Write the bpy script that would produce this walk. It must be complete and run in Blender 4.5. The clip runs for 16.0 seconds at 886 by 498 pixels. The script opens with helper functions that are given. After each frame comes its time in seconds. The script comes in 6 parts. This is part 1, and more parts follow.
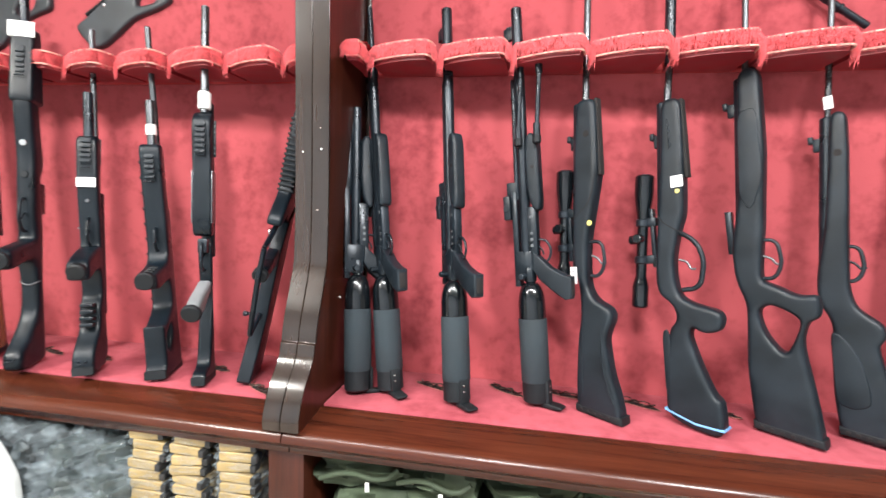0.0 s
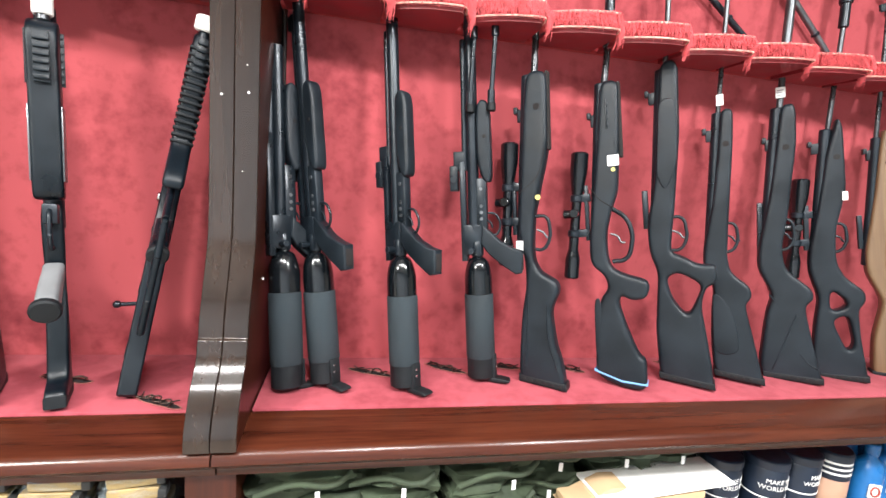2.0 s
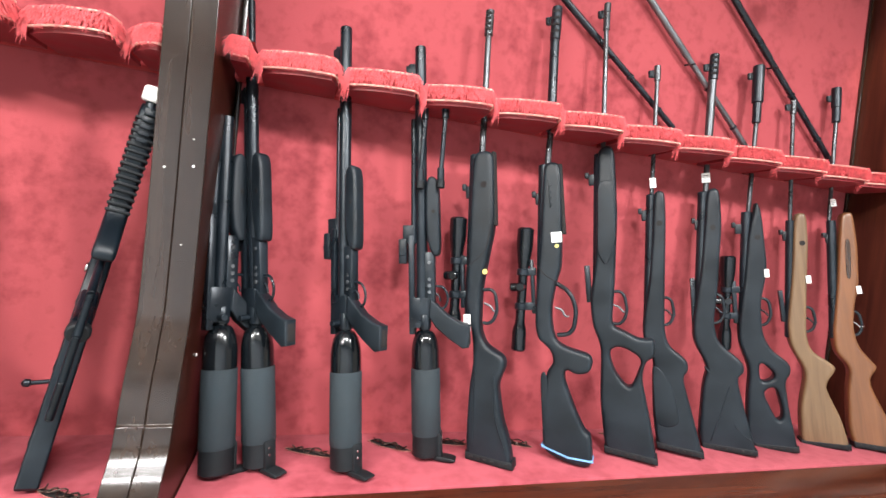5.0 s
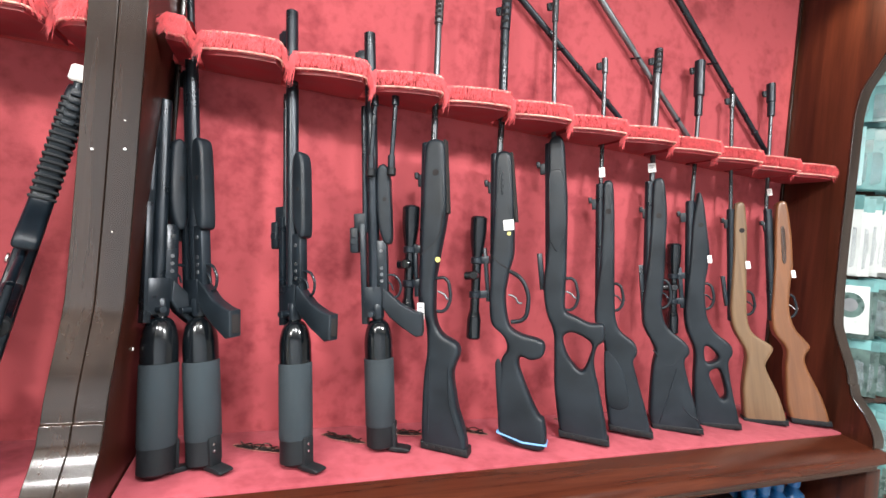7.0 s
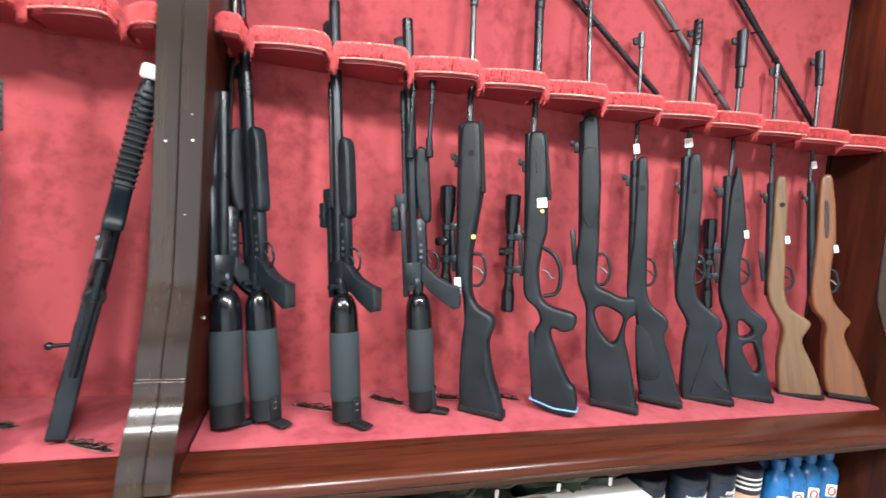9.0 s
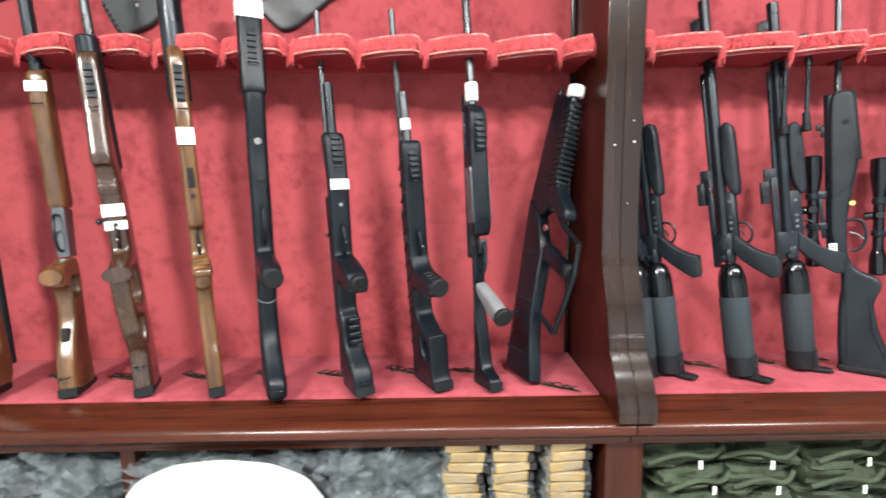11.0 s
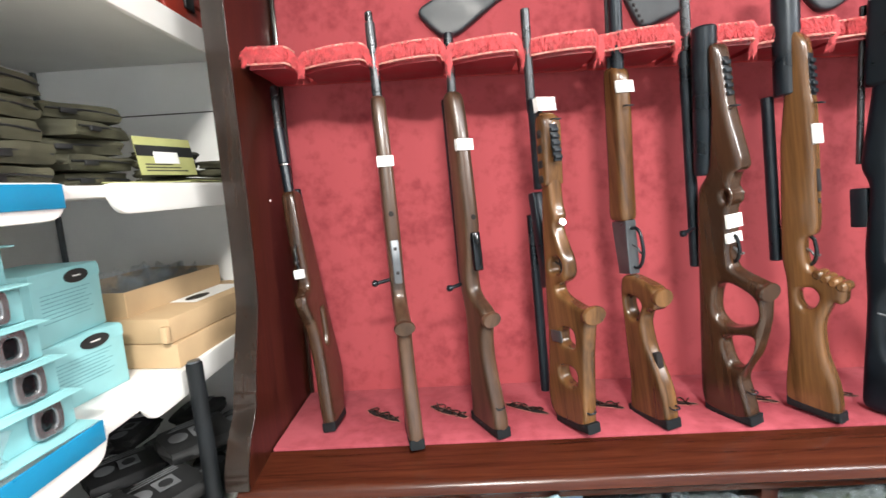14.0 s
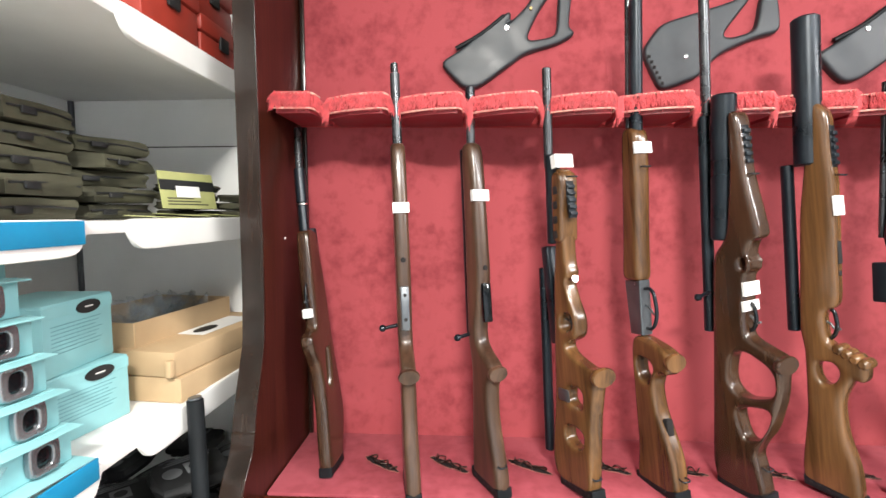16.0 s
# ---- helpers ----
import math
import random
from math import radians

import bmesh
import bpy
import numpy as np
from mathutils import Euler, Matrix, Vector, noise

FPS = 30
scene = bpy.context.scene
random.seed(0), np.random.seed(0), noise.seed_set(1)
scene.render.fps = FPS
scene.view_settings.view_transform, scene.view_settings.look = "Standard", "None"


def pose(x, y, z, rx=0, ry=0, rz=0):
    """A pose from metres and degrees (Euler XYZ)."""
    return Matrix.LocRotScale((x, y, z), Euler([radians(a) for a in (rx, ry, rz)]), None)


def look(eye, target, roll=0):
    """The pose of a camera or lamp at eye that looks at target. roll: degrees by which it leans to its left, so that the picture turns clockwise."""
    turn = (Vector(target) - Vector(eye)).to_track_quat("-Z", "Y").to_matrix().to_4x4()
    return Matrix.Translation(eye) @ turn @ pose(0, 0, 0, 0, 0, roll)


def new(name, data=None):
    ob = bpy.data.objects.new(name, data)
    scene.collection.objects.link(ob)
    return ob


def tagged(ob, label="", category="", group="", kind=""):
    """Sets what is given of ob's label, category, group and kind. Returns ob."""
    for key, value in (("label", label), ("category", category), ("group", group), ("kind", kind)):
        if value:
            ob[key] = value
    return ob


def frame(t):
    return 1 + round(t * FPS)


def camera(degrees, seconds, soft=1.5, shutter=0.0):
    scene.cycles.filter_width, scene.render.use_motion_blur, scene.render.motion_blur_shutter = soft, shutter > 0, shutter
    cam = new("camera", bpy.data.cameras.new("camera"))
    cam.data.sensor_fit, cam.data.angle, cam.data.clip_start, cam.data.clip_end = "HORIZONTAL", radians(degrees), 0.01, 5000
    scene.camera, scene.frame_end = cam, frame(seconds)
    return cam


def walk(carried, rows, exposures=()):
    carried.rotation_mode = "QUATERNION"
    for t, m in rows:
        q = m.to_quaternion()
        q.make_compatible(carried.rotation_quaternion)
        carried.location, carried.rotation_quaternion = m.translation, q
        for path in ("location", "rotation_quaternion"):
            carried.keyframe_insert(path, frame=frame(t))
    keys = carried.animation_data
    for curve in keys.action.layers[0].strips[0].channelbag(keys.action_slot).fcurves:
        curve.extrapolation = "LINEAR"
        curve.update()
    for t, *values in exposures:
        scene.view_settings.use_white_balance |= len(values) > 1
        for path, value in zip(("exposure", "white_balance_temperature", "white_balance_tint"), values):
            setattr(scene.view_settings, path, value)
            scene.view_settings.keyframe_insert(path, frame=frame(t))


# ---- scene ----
cam = camera(87.5, 16.0, shutter=0.3)
PATH = [
    (0, (0.005, -0.069, 1.485), (-0.351, 1.891, 1.307), 1.8),
    (0.5, (-0.127, -0.062, 1.502), (-0.145, 1.927, 1.29), 2.3),
    (1, (-0.258, -0.028, 1.491), (-0.071, 1.948, 1.247), 2.8),
    (1.5, (-0.285, 0.003, 1.48), (0.039, 1.959, 1.214), 3.6),
    (2, (-0.283, 0.027, 1.475), (0.113, 1.967, 1.196), 4.3),
    (2.5, (-0.28, 0.032, 1.478), (0.182, 1.959, 1.211), 5.2),
    (3, (-0.281, 0.033, 1.487), (0.236, 1.948, 1.233), 5.5),
    (3.5, (-0.286, 0.03, 1.502), (0.258, 1.942, 1.284), 5.8),
    (4, (-0.291, 0.028, 1.516), (0.261, 1.945, 1.375), 5.7),
    (4.5, (-0.287, 0.028, 1.518), (0.265, 1.948, 1.438), 5.9),
    (5, (-0.268, 0.026, 1.532), (0.295, 1.944, 1.481), 5.9),
    (5.2, (-0.239, 0.019, 1.526), (0.353, 1.929, 1.497), 5.8),
    (7.5, (-0.231, 0.021, 1.505), (0.474, 1.892, 1.469), 5.2),
    (8, (-0.188, 0.01, 1.509), (0.514, 1.882, 1.449), 5.0),
    (8.2, (-0.174, 0.015, 1.525), (0.548, 1.878, 1.425), 5.1),
    (10.3, (-0.627, -0.162, 1.502), (-0.533, 1.824, 1.28), 1.3),
    (10.5, (-0.696, -0.164, 1.503), (-0.644, 1.821, 1.264), 0.5),
    (11, (-0.929, -0.141, 1.505), (-0.917, 1.843, 1.254), -0.7),
    (11.5, (-1.223, -0.187, 1.518), (-1.201, 1.798, 1.275), -2.2),
    (12, (-1.515, -0.183, 1.534), (-1.478, 1.801, 1.29), -2.7),
    (12.5, (-1.779, -0.089, 1.518), (-1.73, 1.898, 1.294), -3.3),
    (13, (-2.001, -0.043, 1.522), (-1.948, 1.941, 1.275), -3.9),
    (13.5, (-2.183, -0.021, 1.546), (-2.12, 1.96, 1.275), -3.7),
    (14, (-2.298, -0.03, 1.584), (-2.354, 1.949, 1.3), -3.4),
    (14.5, (-2.335, -0.036, 1.594), (-2.418, 1.944, 1.324), -2.3),
    (15, (-2.329, -0.034, 1.596), (-2.456, 1.949, 1.372), -1.6),
    (15.5, (-2.322, -0.027, 1.606), (-2.459, 1.958, 1.406), -0.8),
    (16, (-2.295, -0.023, 1.623), (-2.4, 1.968, 1.473), -0.1),
]
walk(cam, [(t, look(eye, target, roll)) for t, eye, target, roll in PATH],
     [(0, 0.12), (2.5, 0.10), (5.2, 0.06), (8.2, 0.06), (10.3, -0.12), (11.5, -0.05), (12.5, 0.02), (14.0, -0.08), (16.0, -0.08)])

# ---- light ----
world = bpy.data.worlds.new("shop_air")
scene.world = world
world.use_nodes = True
world.node_tree.nodes["Background"].inputs[0].default_value = (0.9, 0.95, 1.0, 1)
world.node_tree.nodes["Background"].inputs[1].default_value = 0.05


def area_lamp(name, x, y, z, sx, sy, watts, colour=(1.0, 0.99, 0.99), target=None):
    data = bpy.data.lights.new(name, "AREA")
    data.shape, data.size, data.size_y, data.energy, data.color = "RECTANGLE", sx, sy, watts, colour
    ob = new(name, data)
    ob.matrix_world = look((x, y, z), target or (x, y + 0.001, 0))
    return ob


# Assumed ceiling lamps; the first is added to brighten the white shelving.
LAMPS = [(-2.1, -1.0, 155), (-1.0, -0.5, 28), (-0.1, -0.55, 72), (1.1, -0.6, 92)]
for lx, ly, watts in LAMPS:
    area_lamp("assumed_tube_light", lx, ly, 2.80, 0.45, 0.26, watts, (1.0, 0.97, 0.91) if lx < -1 else (1.0, 0.99, 0.99))
spot = bpy.data.lights.new("rack_spot", "SPOT")
spot.energy, spot.color, spot.spot_size, spot.spot_blend, spot.shadow_soft_size = 20, (1.0, 0.80, 0.54), radians(75), 0.8, 0.03
new("rack_spot", spot).matrix_world = look((1.28, 0.93, 2.52), (1.53, 0.97, 2.27))


# ---- materials ----
def nodes_of(name):
    m = bpy.data.materials.new(name)
    m.use_nodes = True
    return m, m.node_tree, m.node_tree.nodes["Principled BSDF"]


def add(tree, kind, **values):
    n = tree.nodes.new(kind)
    for key, value in values.items():
        n.inputs[key.replace("_", " ")].default_value = value
    return n


def coords(tree, scale=(1, 1, 1), shift=True):
    """Object coordinates, moved by a random amount from object to object."""
    tc, info = add(tree, "ShaderNodeTexCoord"), add(tree, "ShaderNodeObjectInfo")
    mp, mul = add(tree, "ShaderNodeMapping"), add(tree, "ShaderNodeMath")
    mul.operation = "MULTIPLY"
    mul.inputs[1].default_value = 37.0 if shift else 0.0
    mp.inputs["Scale"].default_value = scale
    tree.links.new(info.outputs["Random"], mul.inputs[0])
    tree.links.new(mul.outputs[0], mp.inputs["Location"])
    tree.links.new(tc.outputs["Object"], mp.inputs["Vector"])
    return mp.outputs[0]


def ramp(tree, fac, stops):
    n = add(tree, "ShaderNodeValToRGB")
    while len(n.color_ramp.elements) < len(stops):
        n.color_ramp.elements.new(0.5)
    for e, (p, c) in zip(n.color_ramp.elements, stops):
        e.position, e.color = p, (*c, 1)
    tree.links.new(fac, n.inputs[0])
    return n.outputs[0]


def plain(name, colour, rough=0.5, metal=0.0, vary=0.25, scale=14.0, bump=0.1, bump_scale=300.0, coat=0.0):
    """Paint, plastic, metal, paper: base colour with two scales of mottling and a fine grain."""
    m, tree, bsdf = nodes_of(name)
    vec = coords(tree)
    big, fine = add(tree, "ShaderNodeTexNoise", Scale=scale, Detail=5.0), add(tree, "ShaderNodeTexNoise", Scale=bump_scale, Detail=3.0)
    tree.links.new(vec, big.inputs["Vector"]), tree.links.new(vec, fine.inputs["Vector"])
    lo, hi = [c * (1 - vary) for c in colour], [min(1, c * (1 + vary)) for c in colour]
    tree.links.new(ramp(tree, big.outputs[0], [(0.3, lo), (0.7, hi)]), bsdf.inputs["Base Color"])
    rr = add(tree, "ShaderNodeMapRange", From_Min=0.3, From_Max=0.7, To_Min=max(0.04, rough - 0.1), To_Max=min(1, rough + 0.1))
    tree.links.new(big.outputs[0], rr.inputs[0]), tree.links.new(rr.outputs[0], bsdf.inputs["Roughness"])
    bp = add(tree, "ShaderNodeBump", Strength=bump, Distance=0.001)
    tree.links.new(fine.outputs[0], bp.inputs["Height"]), tree.links.new(bp.outputs[0], bsdf.inputs["Normal"])
    bsdf.inputs["Metallic"].default_value = metal
    bsdf.inputs["Coat Weight"].default_value = coat
    bsdf.inputs["Coat Roughness"].default_value = 0.12
    return m


def timber(name, dark, light, rough=0.32, coat=0.3, axis="Z", scale=1.0, grain=0.15):
    """Varnished wood, with long fibres and slow bands along one axis."""
    m, tree, bsdf = nodes_of(name)
    stretch = {"X": (0.7, 12, 12), "Z": (12, 12, 0.7)}[axis]
    vec = coords(tree, [s * scale for s in stretch])
    bands, fibre = add(tree, "ShaderNodeTexNoise", Scale=2.2, Detail=4.0, Distortion=0.8), add(tree, "ShaderNodeTexNoise", Scale=16.0, Detail=6.0)
    tree.links.new(vec, bands.inputs["Vector"]), tree.links.new(vec, fibre.inputs["Vector"])
    mix = add(tree, "ShaderNodeMath")
    mix.operation = "MULTIPLY_ADD"
    mix.inputs[1].default_value = 0.35
    tree.links.new(fibre.outputs[0], mix.inputs[0]), tree.links.new(bands.outputs[0], mix.inputs[2])
    mid = [(a + b) / 2 for a, b in zip(dark, light)]
    tree.links.new(ramp(tree, mix.outputs[0], [(0.45, dark), (0.68, mid), (0.92, light)]), bsdf.inputs["Base Color"])
    bp = add(tree, "ShaderNodeBump", Strength=grain, Distance=0.001)
    tree.links.new(fibre.outputs[0], bp.inputs["Height"]), tree.links.new(bp.outputs[0], bsdf.inputs["Normal"])
    bsdf.inputs["Roughness"].default_value = rough
    bsdf.inputs["Coat Weight"].default_value = coat
    bsdf.inputs["Coat Roughness"].default_value = 0.15
    return m


def velvet(name, dark, light, spots=0.5):
    """Crushed pile: cloudy nap, small rubbed spots, short fibres."""
    m, tree, bsdf = nodes_of(name)
    vec = coords(tree, shift=False)
    nap, rub, pile = add(tree, "ShaderNodeTexNoise", Scale=5.0, Detail=6.0, Distortion=0.6), add(tree, "ShaderNodeTexNoise", Scale=38.0, Detail=5.0), add(tree, "ShaderNodeTexNoise", Scale=500.0, Detail=2.0)
    for n in (nap, rub, pile):
        tree.links.new(vec, n.inputs["Vector"])
    mix = add(tree, "ShaderNodeMath")
    mix.operation = "MULTIPLY_ADD"
    mix.inputs[1].default_value = spots
    tree.links.new(rub.outputs[0], mix.inputs[0]), tree.links.new(nap.outputs[0], mix.inputs[2])
    tree.links.new(ramp(tree, mix.outputs[0], [(0.50, dark), (0.96, light)]), bsdf.inputs["Base Color"])
    bp = add(tree, "ShaderNodeBump", Strength=0.35, Distance=0.002)
    bp2 = add(tree, "ShaderNodeBump", Strength=0.25, Distance=0.004)
    tree.links.new(pile.outputs[0], bp.inputs["Height"]), tree.links.new(rub.outputs[0], bp2.inputs["Height"])
    tree.links.new(bp.outputs[0], bp2.inputs["Normal"]), tree.links.new(bp2.outputs[0], bsdf.inputs["Normal"])
    bsdf.inputs["Roughness"].default_value = 0.9
    bsdf.inputs["Sheen Weight"].default_value = 0.06
    bsdf.inputs["Sheen Tint"].default_value = (1.0, 0.45, 0.5, 1)
    return m


RED = velvet("red_velvet", (0.186, 0.0178, 0.0250), (0.372, 0.0600, 0.0700), 0.85)
REDSEAT = velvet("red_ledge_velvet", (0.205, 0.022, 0.033), (0.36, 0.064, 0.084), 0.7)
REDPAD = velvet("red_cushion", (0.3570, 0.0298, 0.0357), (0.5270, 0.0723, 0.0808), 0.3)
# Darker red that puts the shade beneath the cushions into the colour.
REDSHADE = plain("underside_shade_red", (0.1980, 0.0126, 0.0180), 0.5, vary=0.3)
FRINGE = plain("red_fringe", (0.5940, 0.0765, 0.0855), 0.7, vary=0.3, scale=60)
CORD = plain("gold_pink_cord", (0.72, 0.40, 0.33), 0.55, vary=0.35, scale=120)
MAHOG = timber("mahogany", (0.018, 0.0040, 0.0021), (0.058, 0.0140, 0.0068), 0.34, 0.12, "Z")
MAHOGX = timber("mahogany_long", (0.030, 0.0066, 0.0032), (0.075, 0.0185, 0.0085), 0.27, 0.10, "X", 1.8)
EDGE = timber("dark_edge", (0.010, 0.0058, 0.0042), (0.028, 0.0165, 0.0118), 0.20, 0.5, "Z", 1.0, 0.12)
WALNUT = timber("walnut_stock", (0.030, 0.0150, 0.0088), (0.112, 0.060, 0.035), 0.30, 0.25, "Z")
DARKWAL = timber("dark_walnut_stock", (0.017, 0.0075, 0.0042), (0.066, 0.031, 0.0155), 0.24, 0.5, "Z")
HONEY = timber("honey_stock", (0.046, 0.0205, 0.0070), (0.185, 0.088, 0.031), 0.25, 0.35, "Z")
BEECH = timber("beech_stock", (0.098, 0.058, 0.030), (0.190, 0.116, 0.060), 0.4, 0.15, "Z")
TEAK = timber("orange_stock", (0.100, 0.039, 0.015), (0.195, 0.078, 0.030), 0.36, 0.2, "Z")
POLY = plain("dark_grey_polymer", (0.0085, 0.0130, 0.0175), 0.40, vary=0.35, bump=0.25, bump_scale=900)
# The same polymer as POLY, darkened for the weaker light in the west bay.
POLYDIM = plain("dimmed_polymer", (0.0026, 0.0062, 0.0098), 0.36, vary=0.35, bump=0.25, bump_scale=900)
STEEL = plain("blued_steel", (0.0100, 0.0155, 0.0215), 0.33, 0.35, vary=0.3, bump=0.05)
BARREL = plain("barrel_steel", (0.075, 0.080, 0.086), 0.30, 0.7, vary=0.3, bump=0.05)
FRAY = plain("frayed_backing", (0.30, 0.10, 0.085), 0.8, vary=0.5, scale=90)
CASE = plain("satin_silver_case", (0.30, 0.31, 0.33), 0.22, 0.75, vary=0.2)
GREYST = plain("worn_grey_metal", (0.14, 0.15, 0.16), 0.36, 0.7, vary=0.3)
CHROME = plain("bright_metal", (0.60, 0.60, 0.60), 0.18, 1.0, vary=0.15)
GLOSS = plain("gloss_black", (0.0040, 0.0058, 0.0075), 0.15, 0.1, vary=0.2, bump=0.02, coat=0.15)
# Paler polymer copy: the light on the hung stocks is put into its colour.
POLYLIT = plain("lit_grey_polymer", (0.026, 0.032, 0.037), 0.42, vary=0.3, bump=0.2, bump_scale=900)
SLEEVE = plain("grey_sleeve", (0.015, 0.024, 0.030), 0.75, vary=0.2, bump=0.8, bump_scale=1400)
RUBBER = plain("black_rubber", (0.0060, 0.0080, 0.0098), 0.6, vary=0.3)
GREYPL = plain("grey_grip", (0.15, 0.158, 0.165), 0.5, vary=0.2)
PAPER = plain("white_paper", (0.82, 0.82, 0.80), 0.7, vary=0.05, bump=0.05)
INK = plain("grey_ink", (0.25, 0.25, 0.27), 0.7, vary=0.1)
YELLOW = plain("yellow_sticker", (0.62, 0.55, 0.16), 0.5, vary=0.08)
BLUELINE = plain("blue_spacer", (0.16, 0.36, 0.66), 0.4, vary=0.05)
LENS = plain("coated_glass", (0.01, 0.012, 0.02), 0.05, 0.3, vary=0.1, bump=0.0, coat=1.0)
# Small slots, bores and grooves stay uncut; this near-black paints their shade.
DARK = plain("recess_shade_dark", (0.008, 0.006, 0.006), 0.85, vary=0.4)
BRASS = plain("brass", (0.55, 0.38, 0.16), 0.3, 1.0, vary=0.2)
CHAIN = plain("dull_chain", (0.07, 0.05, 0.042), 0.4, 0.9, vary=0.3)
WHITE = plain("white_laminate", (0.84, 0.84, 0.82), 0.5, vary=0.05, scale=6, bump=0.03)
WALLP = plain("wall_paint", (0.72, 0.70, 0.66), 0.8, vary=0.06, scale=3)
# Tint added to an unseen wall, to cool the reflections on the guns.
REFLECTOR = plain("blue_reflector_wall", (0.60, 0.68, 0.76), 0.6, vary=0.08, scale=2)
ROOMP = plain("beige_wall_paint", (0.42, 0.40, 0.37), 0.8, vary=0.06, scale=3)
CEIL = plain("ceiling_paint", (0.80, 0.80, 0.78), 0.85, vary=0.04, scale=3)
FLOORM = plain("floor_tile", (0.42, 0.38, 0.33), 0.35, vary=0.15, scale=5)
BLUE = plain("blue_strip", (0.01, 0.27, 0.52), 0.35, vary=0.08)
TEAL = plain("teal_card", (0.27, 0.56, 0.59), 0.5, vary=0.06)
TEALINK = plain("teal_ink", (0.10, 0.28, 0.32), 0.6, vary=0.1)
PALEBAG = plain("pale_blue_film", (0.40, 0.56, 0.66), 0.25, vary=0.3, scale=20)
LIMEBAG = plain("lime_film", (0.26, 0.42, 0.02), 0.3, vary=0.4, scale=20)
GOODS = plain("dim_goods", (0.055, 0.07, 0.068), 0.5, vary=0.5, scale=30)
CARDB = plain("cardboard", (0.50, 0.35, 0.20), 0.75, vary=0.12, scale=8)
OLIVE = plain("olive_canvas", (0.062, 0.060, 0.036), 0.8, vary=0.35, bump=0.6, bump_scale=700)
GREENC = plain("green_canvas", (0.0360, 0.0520, 0.0280), 0.8, vary=0.35, bump=0.6, bump_scale=600)
BLACKC = plain("black_fabric", (0.0140, 0.0147, 0.0154), 0.6, vary=0.4, bump=0.3)
YBOX = plain("yellow_box", (0.30, 0.215, 0.092), 0.45, vary=0.25)
LIME = plain("lime_card", (0.42, 0.43, 0.18), 0.5, vary=0.15)
NAVY = plain("navy_label", (0.009, 0.017, 0.034), 0.4, vary=0.2)
SKYB = plain("sky_blue_plastic", (0.010, 0.12, 0.34), 0.3, vary=0.15)
PEACH = plain("peach_powder", (0.42, 0.25, 0.17), 0.4, vary=0.15)
REDBOX = plain("red_plastic_case", (0.35, 0.04, 0.025), 0.45, vary=0.15)
PLASTIC = plain("white_chair_plastic", (0.60, 0.62, 0.61), 0.35, vary=0.03, bump=0.02)
PACKC = plain("pack_card", (0.11, 0.27, 0.27), 0.3, vary=0.5, scale=9)
PACKD = plain("pack_dark", (0.05, 0.09, 0.08), 0.3, vary=0.6, scale=25)
PACKW = plain("pack_white", (0.50, 0.53, 0.52), 0.35, vary=0.15, scale=9)

for glossy in (POLY, POLYDIM, MAHOG, MAHOGX, RUBBER, EDGE):
    glossy.node_tree.nodes["Principled BSDF"].inputs["Specular IOR Level"].default_value = 0.3


def clear_film(name, rough=0.10):
    """Thin crumpled plastic: nearly clear, with sharp folds that catch the light."""
    m, tree, bsdf = nodes_of(name)
    vec = coords(tree)
    fold, crease = add(tree, "ShaderNodeTexNoise", Scale=34.0, Detail=4.0, Distortion=1.2), add(tree, "ShaderNodeTexVoronoi", Scale=55.0)
    crease.distance = "MANHATTAN"
    tree.links.new(vec, fold.inputs["Vector"]), tree.links.new(vec, crease.inputs["Vector"])
    deep, sharp = add(tree, "ShaderNodeBump", Strength=0.9, Distance=0.02), add(tree, "ShaderNodeBump", Strength=0.7, Distance=0.006)
    tree.links.new(fold.outputs[0], deep.inputs["Height"]), tree.links.new(crease.outputs[0], sharp.inputs["Height"])
    tree.links.new(deep.outputs[0], sharp.inputs["Normal"]), tree.links.new(sharp.outputs[0], bsdf.inputs["Normal"])
    bsdf.inputs["Base Color"].default_value = (0.42, 0.50, 0.54, 1)
    bsdf.inputs["Roughness"].default_value = rough
    bsdf.inputs["Specular IOR Level"].default_value = 0.9
    bsdf.inputs["Alpha"].default_value = 0.17
    return m


FILM = clear_film("clear_film")
GLOW, gtree, gb = nodes_of("tube_glow")
gb.inputs["Emission Color"].default_value, gb.inputs["Emission Strength"].default_value = (1, 0.98, 0.94, 1), 4.0


# ---- building helpers ----
HOME = Matrix.Identity(4)
PLACE = [HOME]  # the frame in which top-level things are set down
SIZE_W = 0.9715
TURN_W = Matrix(((0.99995, 0.00955, -0.0007), (-0.0095, 0.9989, 0.0459), (0.0012, -0.0459, 0.99895)))


def west(x, y, z):
    """A level frame for the west side, true at the given spot."""
    spot = Vector((x, y, z))
    there = TURN_W @ spot * SIZE_W + Vector((-0.0117, -0.0862, 0.0862))
    return Matrix.Translation(there) @ Matrix.Scale(SIZE_W, 4) @ Matrix.Translation(-spot)


def link_mesh(name, bm, material, parent=None, label="", smooth=True):
    if isinstance(bm, bpy.types.Mesh):
        me = bm
    else:
        me = bpy.data.meshes.new(name)
        bmesh.ops.recalc_face_normals(bm, faces=bm.faces)
        bm.to_mesh(me)
        bm.free()
    me.name = name
    me.materials.append(material)
    if smooth and len(me.polygons):
        me.polygons.foreach_set("use_smooth", [True] * len(me.polygons))
        me.set_sharp_from_angle(angle=radians(38))
    ob = new(name, me)
    ob.parent = parent
    if parent is None:
        ob.matrix_world = PLACE[0]
    return ob


def part(name, bm, material, parent, label=""):
    ob = link_mesh(name, bm, material, parent)
    return tagged(ob, label) if label else ob


